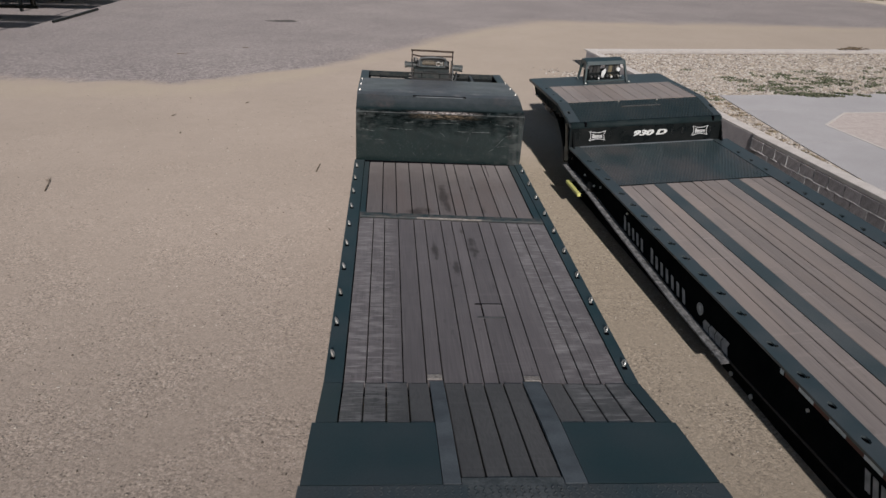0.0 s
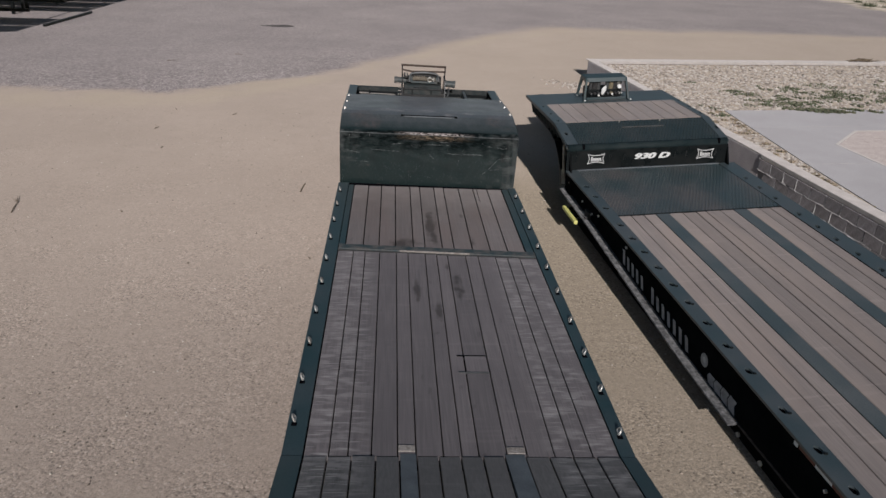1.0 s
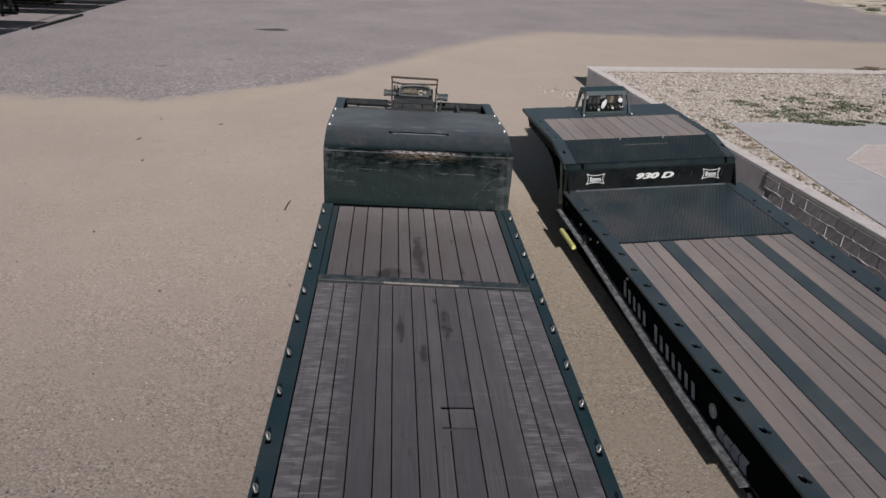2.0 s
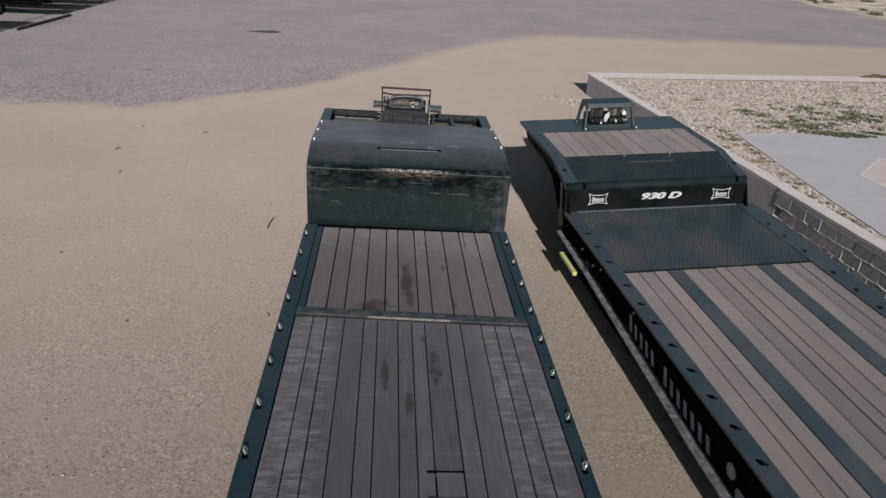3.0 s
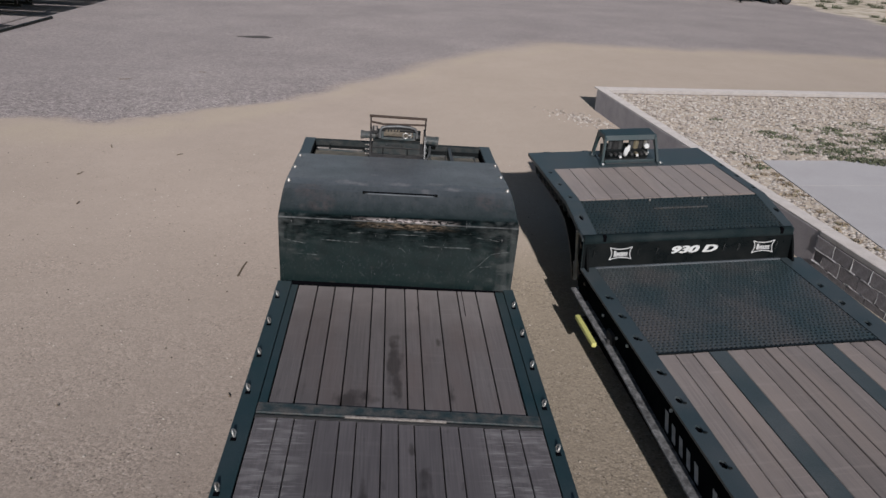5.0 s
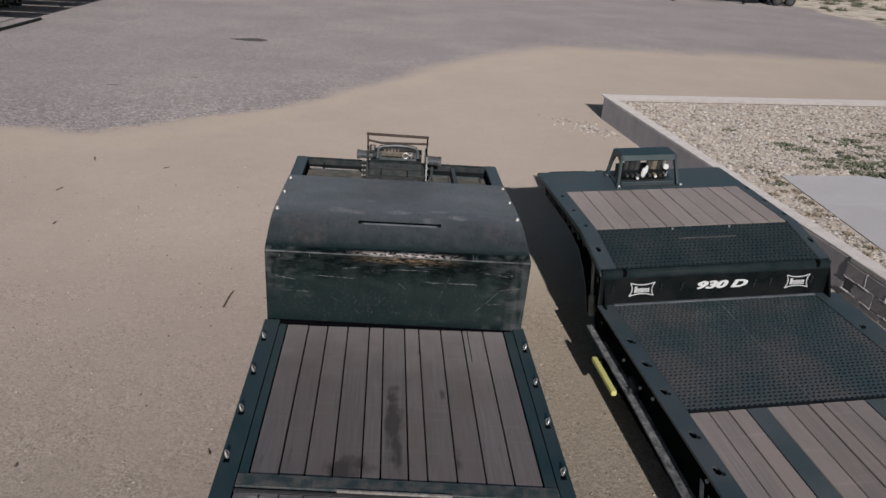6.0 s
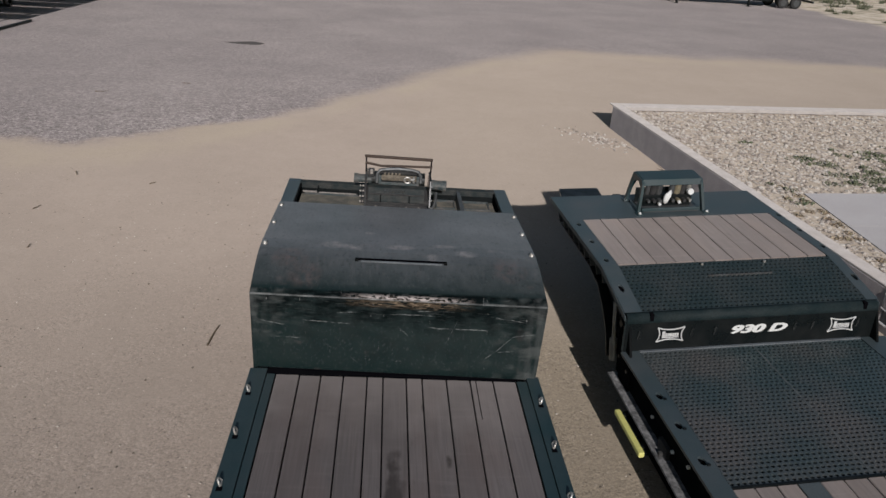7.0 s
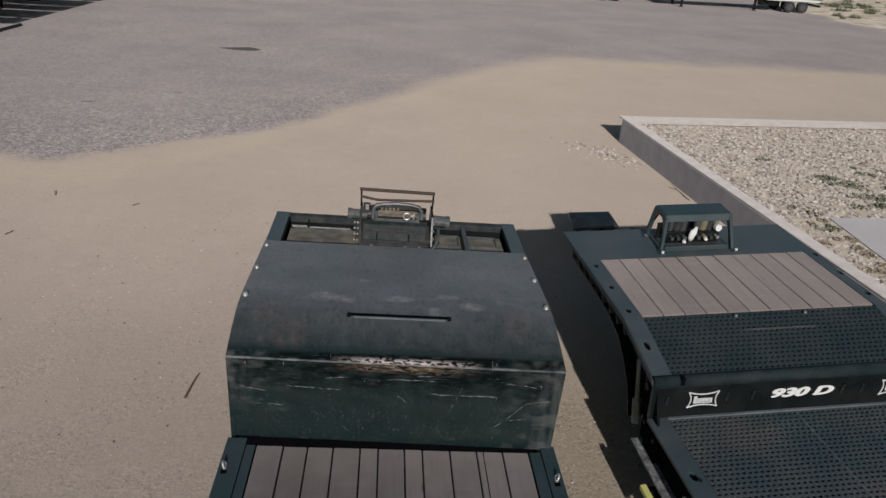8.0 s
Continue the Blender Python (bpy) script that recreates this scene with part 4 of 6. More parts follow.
# winch on the nose
winch = part("winch", boxes((-0.40, 0.36, 2.02, 2.42, 1.59, 1.63), (-0.36, 0.33, 1.955, 1.99, 1.53, 1.60)), DUSTY, lowboy, "grimy cable winch with guard bars")
winch.location.x = -0.02
part("winch_pan", slab_of([(1.99, 1.62), (2.06, 1.76), (2.35, 1.79), (2.42, 1.64), (2.4, 1.6), (2.02, 1.6)], -0.33, 0.30), SOOTY, winch, bevel=0.008)
part("drum", rods(((-0.30, 2.24, 1.80), (0.30, 2.24, 1.80), 0.09, 20)), BLACK, winch)
for x, mat in ((-0.36, DUSTY), (0.36, BLACK)):
    cheek = part("cheek", slab_of([(1.97, 1.58), (2.08, 1.86), (2.36, 1.88), (2.46, 1.60)], x - 0.012, x + 0.012), mat, winch, bevel=0.004)
    part("guard_post", rods(((x, 2.27, 1.60), (x * 1.02, 2.27, 2.06), 0.009, 8)), PITCH, winch)
part("guard_bar", rods(((-0.385, 2.27, 2.052), (0.38, 2.27, 2.044), 0.017, 10)), RUST, winch, "rusty guard bar")
part("guard_bar", rods(((-0.375, 2.27, 1.975), (-0.2, 2.25, 1.952), 0.014, 8), ((-0.2, 2.25, 1.952), (0.38, 2.27, 1.962), 0.014, 8)), RUST, winch, "bent rusty guard bar")
bm = bmesh.new()
tube(bm, [(-0.24, 2.10, 1.80), (-0.235, 2.12, 1.90), (-0.21, 2.14, 1.935), (-0.15, 2.15, 1.945), (0.0, 2.16, 1.955), (0.15, 2.15, 1.95), (0.22, 2.14, 1.935), (0.245, 2.12, 1.90), (0.25, 2.10, 1.82)], 0.021)
part("roller_frame", bm, DULL, winch, "rounded dusty steel frame")
part("roller_back", boxes((-0.21, 0.22, 2.20, 2.22, 1.84, 1.93)), DUSTY, winch)
part("rope_bed", boxes((-0.19, 0.21, 2.10, 2.19, 1.83, 1.875)), ROPE, winch, "tan wound rope", bevel=0.015)
for i in range(5):
    x = -0.16 + i * 0.04
    part("rope_turn", rods(((x, 2.09, 1.85), (x + 0.012, 2.2, 1.885), 0.012, 7)), ROPE, winch)
part("motor", rods(((0.37, 2.2, 1.78), (0.54, 2.2, 1.77), 0.055, 14), ((0.50, 2.2, 1.771), (0.545, 2.2, 1.769), 0.062, 14)), GRIMY, winch)
part("gearbox", rods(((-0.49, 2.2, 1.81), (-0.29, 2.2, 1.81), 0.048, 14), ((-0.495, 2.2, 1.81), (-0.45, 2.2, 1.81), 0.056, 14)), GRIMY, winch)
for z in (1.60, 1.70):
    part("pan_rim", boxes((-0.33, 0.30, 1.985, 1.999, z, z + 0.015)), DUSTY, winch, "worn steel rim", bevel=0.003)
for x in (-0.19, 0.13):
    part("pan_rib", boxes((x - 0.007, x + 0.007, 1.985, 2.0, 1.616, 1.70)), PITCH, winch)
part("frame_plate", boxes((-0.22, 0.23, 2.075, 2.085, 1.79, 1.822), (-0.22, -0.19, 2.075, 2.085, 1.823, 1.90), (0.2, 0.23, 2.075, 2.085, 1.823, 1.90)), GRIMY, winch, "dusty fairlead plate", bevel=0.004)
part("side_box", boxes((-0.34, -0.27, 2.08, 2.2, 1.87, 1.94)), DUSTY, winch, bevel=0.006)
part("pale_tab", boxes((-0.315, -0.285, 2.07, 2.078, 1.91, 1.965)), SCRAPE, winch, "small pale tab")
bm = bmesh.new()
tube(bm, [(0.10 + 0.034 * math.cos(a), 2.08, 1.855 + 0.034 * math.sin(a)) for a in np.linspace(0.5, 5.8, 16)], 0.011)
part("hook", bm, STEEL, winch, "pale steel shackle")
part("hook_shank", rods(((0.135, 2.08, 1.86), (0.175, 2.09, 1.865), 0.014, 10), ((0.17, 2.09, 1.825), (0.17, 2.09, 1.895), 0.011, 8)), STEEL, winch)
for i in range(5):
    for x in (-0.415, -0.385):
        part("cheek_bolt", rods(((x, 1.985 + i * 0.018, 1.555 + i * 0.055), (x, 1.965 + i * 0.018, 1.56 + i * 0.055), 0.011, 8)), SCRAPE, winch, "pale rusty bolt")
for i in range(3):
    part("cheek_bolt", rods(((0.372, 2.0 + i * 0.03, 1.66 + i * 0.07), (0.372, 1.98 + i * 0.03, 1.665 + i * 0.07), 0.013, 8)), DULL, winch)
for x in (-0.24, 0.10, 0.24):
    part("winch_bolt", rods(((x, 1.935, 1.575), (x, 1.955, 1.575), 0.013, 8)), SCRAPE, winch)
bm = bmesh.new()
tube(bm, [(0.30, 1.95, 1.555), (0.36, 1.95, 1.565), (0.405, 1.97, 1.60), (0.425, 2.02, 1.66), (0.43, 2.10, 1.72)], 0.017)
part("hose", bm, DULL, winch, "grey hydraulic hose")
for i in range(7):
    part("strand", rods(((-0.16 + i * 0.035, 2.0, 1.735), (-0.135 + i * 0.035, 2.03, 1.745), 0.007, 6)), DULL, winch)

# tray and winch sit a little below the neck plate
for ob in lowboy.children:
    if ob.name.split(".")[0] in ("side_flange", "nose", "tray", "tray_back", "tray_divider", "tray_lining", "tray_ledge", "tray_bar", "tray_rib", "tray_box", "tray_web", "winch"):
        ob.location.z = -0.032

# ---------- the newer lowboy trailer ----------
RIGHT = pose(3.415, 0.113, 0, 1.2, -2.27, 5.4)
RD, W, WO = 0.953, 1.13, 1.30
FACE, PLATE_END, TAIL = 0.118, -1.665, -11.5
BEND, BOARDS_END, NOSE = 0.86, 2.01, 2.745
trailer = thing("detachable_trailer", RIGHT, "clean dark teal lowboy trailer with brown plank deck", "trailer")


def neck_z(y):
    """Height of the neck's upper face."""
    if y < BEND:
        return 1.345 + (y - FACE - 0.056) * 0.205
    return 1.4856 - (y - BEND) * 0.004


bm = bmesh.new()
sheet(bm, [(FACE, RD - 0.04), (FACE, 1.285), (FACE + 0.012, 1.32), (FACE + 0.05, 1.341)], -1.285, 1.235, 0.02)
part("bulkhead", bm, BLACK, trailer, "black bulkhead plate with rounded top")
bm = bmesh.new()
sheet(bm, [(FACE - 0.004, 1.255), (FACE - 0.004, 1.285), (FACE + 0.006, 1.315), (FACE + 0.026, 1.336), (FACE + 0.056, 1.346)], -1.283, 1.233, 0.003)
part("rolled_edge", bm, EDGE, trailer, "rolled dark teal edge", smooth=True)
part("bulkhead_lip", boxes((-W, W, FACE - 0.03, FACE - 0.002, RD - 0.002, RD + 0.012)), CHANNEL, trailer, "dusty steel lip", bevel=0.003)


def slope_point(x, y, d):
    return (x, y, neck_z(y) - d)


def flat_point(x, y, d):
    return (x, y, RD - d)


def perforations(x0, x1, y0, y1, pitch, r):
    """A field of staggered holes."""
    nx, ny = round((x1 - x0) / pitch), round((y1 - y0) / pitch)
    dx, dy = (x1 - x0) / nx, (y1 - y0) / ny
    cells = []
    for j in range(ny):
        for i in range(nx):
            a, b = x0 + i * dx, y0 + j * dy
            hole = octagon(a + dx * (0.5 + (0.14 if j % 2 else -0.14)), b + dy / 2, r, r * 1.1)
            cells.append((a, a + dx, b, b + dy, hole))
    return cells


for x0, x1 in ((-W + 0.005, -0.006), (0.006, W - 0.005)):
    tread = part("tread_plate", pierced("tread_plate", perforations(x0, x1, PLATE_END + 0.005, FACE - 0.032, 0.049, 0.0165), flat_point, 0.02), TREAD, trailer, "perforated dark teal tread plate")
# near-black sheet puts shade behind the holes
part("plate_backing", boxes((-W, W, PLATE_END, FACE - 0.03, RD - 0.035, RD - 0.021)), HOLLOW_SHADE, trailer)
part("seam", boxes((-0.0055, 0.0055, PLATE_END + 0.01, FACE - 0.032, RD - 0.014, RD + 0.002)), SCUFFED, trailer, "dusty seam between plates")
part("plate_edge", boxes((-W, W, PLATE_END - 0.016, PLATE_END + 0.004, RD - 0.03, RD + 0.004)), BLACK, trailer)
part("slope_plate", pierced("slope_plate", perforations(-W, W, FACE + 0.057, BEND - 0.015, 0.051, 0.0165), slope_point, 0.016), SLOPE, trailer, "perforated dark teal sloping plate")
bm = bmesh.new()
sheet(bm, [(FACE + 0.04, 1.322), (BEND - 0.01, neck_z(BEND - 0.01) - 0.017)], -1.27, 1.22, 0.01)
part("slope_backing", bm, HOLLOW_SHADE, trailer)
bm = bmesh.new()
sheet(bm, [(BOARDS_END + 0.005, neck_z(BOARDS_END)), (NOSE, neck_z(NOSE))], -WO, 1.25, 0.016)
part("front_plate", bm, SLATE, trailer, "smooth slate teal front plate")
UP = [-W + 2 * W * i / 11 for i in range(12)]
planks("upper_plank", trailer, NEWWOOD, UP, BEND + 0.012, BOARDS_END, 1.4, neck_z, 0.007)
part("upper_bed", slab_of([(BEND, 1.43), (2.0, 1.425), (2.0, 1.40), (BEND, 1.41)], -W, W), HOLLOW_SHADE, trailer)
part("grab_edge", boxes((-0.28, 0.40, 0.625, 0.637, neck_z(0.63) - 0.01, neck_z(0.63) + 0.012)), DULL, trailer)
for x in (-0.27, 0.40):
    part("grab_bolt", rods(((x, 0.80, neck_z(0.80)), (x, 0.80, neck_z(0.80) + 0.02), 0.014, 8)), STEEL, trailer)

# rails of deck and neck, pierced by lashing pockets
SLOTS = [-0.57, -0.96, -1.38, -1.95, -2.36, -2.74, -3.15, -3.56, -3.95, -4.35, -4.76, -5.17, -5.72, -6.2, -6.62, -7.03, -7.44, -7.85, -8.26]


FOOT_Y = (-1.0, -2.3, -4.0, -5.2)


def foot(y):
    """Height of the side beam's bottom flange: the beam is deepest toward the rear."""
    return float(np.interp(y, (-11.5, -7.0, -5.2, -4.0, -2.3, -1.0, 0.3), (0.62, 0.45, 0.405, 0.42, 0.505, 0.575, 0.60)))


for s in (-1, 1):
    x0, x1 = sorted((s * W, s * WO))
    edge = -WO if s < 0 else 1.39
    rail = []
    prev = FACE - 0.002
    for y in SLOTS:
        c = (x0 + x1) / 2
        rail.append((x0, x1, y + 0.08, prev, None))
        rail.append((x0, x1, y - 0.08, y + 0.08, octagon(c, y, 0.030, 0.052, 0.25)))
        prev = y - 0.08
    rail.append((x0, x1, TAIL, prev, None))
    top = part("deck_rail", pierced("deck_rail", rail, lambda x, y, d: (edge if s > 0 and x == WO else x, y, RD + 0.004 - d), 0.022), SLATE, trailer, "slate teal rail with lashing pockets")
    part("rail_edge", boxes((edge - 0.004, edge + 0.004, TAIL, FACE, RD - 0.022, RD + 0.003)), SLATE, trailer)
    part("rail_back", boxes((x0 + 0.004, x1 - 0.005, TAIL, FACE, RD - 0.03, RD - 0.022)), HOLLOW_SHADE, trailer)
    for y in SLOTS[:14]:
        part("lashing_hook", boxes((s * 1.19 - 0.012, s * 1.19 + 0.018, y - 0.06, y - 0.042, RD - 0.03, RD + 0.016)), BLACK, trailer, bevel=0.004)
    part("rail_web", slab_of([(0.35, RD - 0.03)] + [(y, foot(y)) for y in (0.35, *FOOT_Y, TAIL)] + [(TAIL, RD - 0.03)], s * 1.215 - 0.012, s * 1.215 + 0.012), PITCH, trailer, "black side web")
    part("lower_web", boxes((s * 1.13 - 0.01, s * 1.13 + 0.01, -7.6, 0.02, 0.17, 0.38)), PITCH, trailer, "black lower web under the flange")
    ys = (0.30, *FOOT_Y)
    part("rail_foot", slab_of([(y, foot(y) + 0.012) for y in ys] + [(y, foot(y) - 0.015) for y in ys[::-1]], *sorted((s * 1.13, s * 1.33))), FLANGE, trailer, "dusty bottom flange", bevel=0.006)
    ys = (-5.2, -5.5, TAIL)
    part("rear_foot", slab_of([(y, foot(y) + 0.01) for y in ys] + [(y, foot(y) - 0.015) for y in ys[::-1]], *sorted((s * 1.13, s * 1.235))), DUSTY, trailer)
    up = []
    prev = BOARDS_END + 0.003
    c = (x0 + x1) / 2
    for y in (1.89, 1.43, 0.98) if s < 0 else (1.94, 1.51, 1.08):
        up.append((x0, x1, y + 0.07, prev, None))
        up.append((x0, x1, y - 0.07, y + 0.07, octagon(c, y, 0.026, 0.05, 0.2)))
        prev = y - 0.07
    up.append((x0, x1, BEND, prev, None))
    up.append((x0, x1, 0.59, BEND, None))
    up.append((x0, x1, 0.43, 0.59, octagon(c, 0.51, 0.026, 0.06, 0.2)))
    up.append((x0, x1, FACE + 0.052, 0.43, None))
    part("neck_rail", pierced("neck_rail", up, lambda x, y, d: (x if s < 0 else min(x, 1.25), y, neck_z(y) + 0.003 - d), 0.02), SLATE, trailer, "slate teal rail with lashing pockets")
    out = WO if s < 0 else 1.25
    part("neck_rail_back", slab_of([(FACE + 0.06, 1.315), (BEND, 1.455), (BOARDS_END, 1.45), (BOARDS_END, 1.44), (BEND, 1.445), (FACE + 0.06, 1.305)], *sorted((s * W + s * 0.003, s * out - s * 0.01))), HOLLOW_SHADE, trailer)
    part("neck_edge", slab_of([(FACE + 0.02, 1.325), (BEND, neck_z(BEND)), (NOSE, neck_z(NOSE)), (NOSE, neck_z(NOSE) - 0.045), (BEND, neck_z(BEND) - 0.05), (FACE + 0.02, 1.28)], s * out - 0.006, s * out + 0.004), SLATE, trailer)
    # swan-necked side beam with gussets
    neck = [(2.73, 1.43), (1.0, 1.43), (0.2, 1.29), (0.2, 0.52), (0.75, 0.52), (0.83, 0.75), (0.99, 0.95), (1.20, 1.10), (1.55, 1.18), (2.73, 1.20)]
    part("neck_beam", slab_of(neck, s * 1.06 - 0.015, s * 1.06 + 0.015), BLACK, trailer, "black swan-neck beam")
    bm = bmesh.new()
    low = [(0.73, 0.50), (0.77, 0.62), (0.85, 0.78), (1.00, 0.945), (1.20, 1.09), (1.55, 1.17), (2.73, 1.19)]
    sheet(bm, low, *sorted((s * 0.98, s * 1.18)), 0.018)
    part("neck_flange", bm, BLACK, trailer)
    for i in range(9):
        y = 2.62 - i * 0.2
        part("gusset", slab_of([(s * 1.08, 1.20), (s * 1.20, 1.20), (s * 1.25, neck_z(y) - 0.045), (s * 1.08, neck_z(y) - 0.045)], y - 0.008, y + 0.008, "y"), SLATE, trailer)
    part("pivot_plate", slab_of([(-0.03, 0.60), (-0.03, 0.86), (0.13, 1.25), (0.29, 1.27), (0.33, 0.98), (0.21, 0.60)], s * 1.246 - 0.012, s * 1.246 + 0.012), PITCH, trailer, "black pivot plate", bevel=0.004)
    part("corner_post", rods(((s * 1.235 - 0.03, FACE + 0.028, 0.95), (s * 1.235 - 0.03, FACE + 0.028, 1.30), 0.026, 12)), SLOPE, trailer, "rounded bulkhead corner")
    part("hydraulic_ram", rods(((s * 1.20, 0.55, 0.78), (s * 1.20, 0.63, 1.20), 0.022, 12), ((s * 1.20, 0.51, 0.6), (s * 1.20, 0.56, 0.82), 0.04, 12)), STEEL, trailer, "bright steel hydraulic ram")
    # added pale discs stand in for sunlight dots falling through the rail pockets
    for y in (-4.72, -5.11, -5.50):
        part("sun_dot", rods(((s * 1.138, y, 0.20), (s * 1.155, y, 0.20), 0.026, 12)), WHITE, trailer, "pale disc standing in for a dot of sunlight")
    for y, z, r in ((0.27, 1.17, 0.035), (0.17, 0.98, 0.016), (0.10, 0.90, 0.016), (0.02, 0.80, 0.018), (0.22, 0.84, 0.016)):
        part("pivot_bolt", rods(((s * 1.25, y, z), (s * 1.275, y, z), r, 10)), BLACK, trailer)
    for y, z in ((-0.55, 0.72), (-0.98, 0.70), (-1.25, 0.78), (-2.3, 0.80), (-6.4, 0.74)):
        part("lamp", rods(((s * 1.225, y, z), (s * 1.245, y, z), 0.016, 10)), WHITE, trailer, "small pale side lamp")
    part("bracket", boxes((s * 1.25 - 0.02, s * 1.25 + 0.02, -0.95, -0.78, 0.58, 0.70), (s * 1.27 - 0.03, s * 1.27 + 0.03, -0.9, -0.86, 0.55, 0.62)), DUSTY, trailer, bevel=0.006)
# planked deck with three groups of boards between steel strips
for group in ([-W, -0.955, -0.785, -0.622], [-0.443, -0.255, -0.065, 0.07, 0.27, 0.457], [0.632, 0.81, 0.965, W]):
    planks("plank", trailer, NEWWOOD, group, TAIL, PLATE_END - 0.02, 0, RD - 0.004, 0.009)
for x0, x1 in ((-0.619, -0.446), (0.460, 0.629)):
    part("deck_strip", boxes((x0, x1, TAIL, PLATE_END - 0.02, RD - 0.03, RD)), STRIP, trailer, "slate teal steel strip", bevel=0.004)
part("under_deck", boxes((-1.19, 1.19, -8.0, PLATE_END, RD - 0.10, RD - 0.055)), HOLLOW_SHADE, trailer)
for x in (-0.5, 0.5):
    part("main_beam", boxes((x - 0.08, x + 0.08, TAIL, 0.4, 0.45, RD - 0.101)), BLACK, trailer)
for y in (-8.6, -9.8, -11.0):
    part("axle_frame", boxes((-0.6, 0.6, y - 0.1, y + 0.1, 0.40, 0.60)), BLACK, trailer)
    for x in (-0.98, 0.98):
        wheel_parts(trailer, x, y, 0.33 - 0.0524 * x - 0.01745 * y, 0.33, 0.34, 0)
part("nose_beam", boxes((-1.0, 1.0, 2.66, 2.73, 1.15, 1.46)), BLACK, trailer)
part("hitch_plate", slab_of([(-0.22, 5.55), (-0.11, 6.17), (0.57, 6.16), (0.52, 5.57)], 0.20, 0.25, "z"), DULL, trailer, "grey hitch plate ahead of the nose", bevel=0.01)
part("hitch_arm", boxes((-0.15, 0.45, 2.7, 5.62, 0.10, 0.19)), BLACK, trailer)
part("hitch_post", boxes((-0.15, 0.45, 2.60, 2.698, 0.10, 1.2)), BLACK, trailer)
for x in (-1.02, -0.45, 0.02):
    part("nose_lug", boxes((x - 0.05, x + 0.05, 2.746, 2.80, 1.40, 1.47)), BLACK, trailer, bevel=0.006)
part("marker_bar", boxes((-1.40, -1.345, -0.745, -0.135, 0.445, 0.50)), YELLOW, trailer, "bright yellow side bar", bevel=0.012)
# added plate that closes the sunlit gap in the bar's cast shadow
part("marker_shade_plate", boxes((-1.345, -1.21, -0.73, -0.15, 0.455, 0.475)), BLACK, trailer)
for y in (-0.22, -0.65):
    part("marker_arm", boxes((-1.35, -1.21, y - 0.02, y + 0.02, 0.45, 0.50)), BLACK, trailer)
for x in (-1.16, -0.64, -0.41, 0.40, 0.58, 1.05):
    part("dimple", rods(((x, FACE + 0.008, 1.09), (x + 0.012, FACE + 0.008, 1.18), 0.022, 10)), BLACK, trailer)
for x in (-1.05, 1.09):
    part("notch", boxes((x - 0.018, x + 0.018, FACE - 0.006, FACE + 0.045, 1.275, 1.345)), HOLLOW_SHADE, trailer, "black block for the shade in a notch of the edge")


EZ = 1.122


def emblem(x):
    """A white emblem: a frame with drawn-in sides and plain bars inside."""
    w, h = 0.132, 0.076
    base = part("emblem", boxes((x - w * 0.8, x + w * 0.8, FACE - 0.003, FACE - 0.0005, EZ - h * 0.6, EZ + h * 0.6)), BLACK, trailer, "white emblem with plain bars")
    corners = [(-w, -h), (w, -h), (w, h), (-w, h)]
    bm = bmesh.new()
    for (ax, az), (bx, bz) in zip(corners, corners[1:] + corners[:1]):
        mid = ((ax + bx) / 2 * 0.62, (az + bz) / 2 * 0.36)
        pts = []
        for t in np.linspace(0, 1, 7):
            px = (1 - t) ** 2 * ax + 2 * t * (1 - t) * mid[0] + t * t * bx
            pz = (1 - t) ** 2 * az + 2 * t * (1 - t) * mid[1] + t * t * bz
            pts.append(Vector((x + px, FACE - 0.004, EZ + pz)))
        tube(bm, pts, 0.006, 6)
    part("emblem_frame", bm, EMBLEM, base)
    bm = bmesh.new()
    box(bm, x - 0.082, x - 0.052, FACE - 0.006, FACE - 0.002, EZ - 0.028, EZ + 0.034)
    for i in range(6):
        box(bm, x - 0.048 + i * 0.022, x - 0.030 + i * 0.022, FACE - 0.006, FACE - 0.002, EZ - 0.022, EZ + 0.012)
    box(bm, x - 0.082, x + 0.084, FACE - 0.006, FACE - 0.002, EZ - 0.037, EZ - 0.027)
    part("emblem_bar", bm, EMBLEM, base)


emblem(-0.845)
emblem(0.89)
digits = text_mesh("number", "930 D", 0.16, 0.002, 0.28, 0.0022)
bm = bmesh.new()
for dx, dy in ((0, 0), (0.007, 0), (-0.007, 0), (0, 0.004), (0, -0.004)):
    n = len(bm.verts)
    bm.from_mesh(digits)
    bm.verts.ensure_lookup_table()
    for v in bm.verts[n:]:
        v.co += Vector((dx, dy, dx * 0.05 + dy * 0.09))
number = part("number", bm, WHITE, trailer, "white slanted model number")
number.matrix_local = pose(0.02, FACE - 0.003, 1.128, 90, 0, 0) @ Matrix.Diagonal((1.38, 0.74, 1, 1))
# pale lettering on the side web, as plain bars
SIDE = -1.2275


def side_bar(y0, y1, z0, z1, lean=0.05):
    bm = bmesh.new()
    prism(bm, [(y0, z0), (y1, z0), (y1 + lean, z1), (y0 + lean, z1)], SIDE - 0.002, SIDE + 0.002)
    part("lettering_bar", bm, LETTER, trailer, "worn grey lettering bar")


def side_letters(y, count, step, tall=0.15):
    """A word as plain slanted bars, one to a letter."""
    for i in range(count):
        a = y - i * step
        low = foot(a) + 0.045
        side_bar(a - step * 0.44, a, low, low + tall + (0.03 if i == 0 else 0), 0.05)


side_letters(-2.24, 5, 0.150)
side_letters(-3.16, 7, 0.152)
part("badge", rods(((SIDE + 0.002, -4.47, 0.60), (SIDE - 0.004, -4.47, 0.60), 0.07, 16)), LETTER, trailer, "grey round badge")
part("badge_center", rods(((SIDE - 0.003, -4.475, 0.61), (SIDE - 0.008, -4.475, 0.61), 0.03, 12)), WHITE, trailer, "white badge centre")
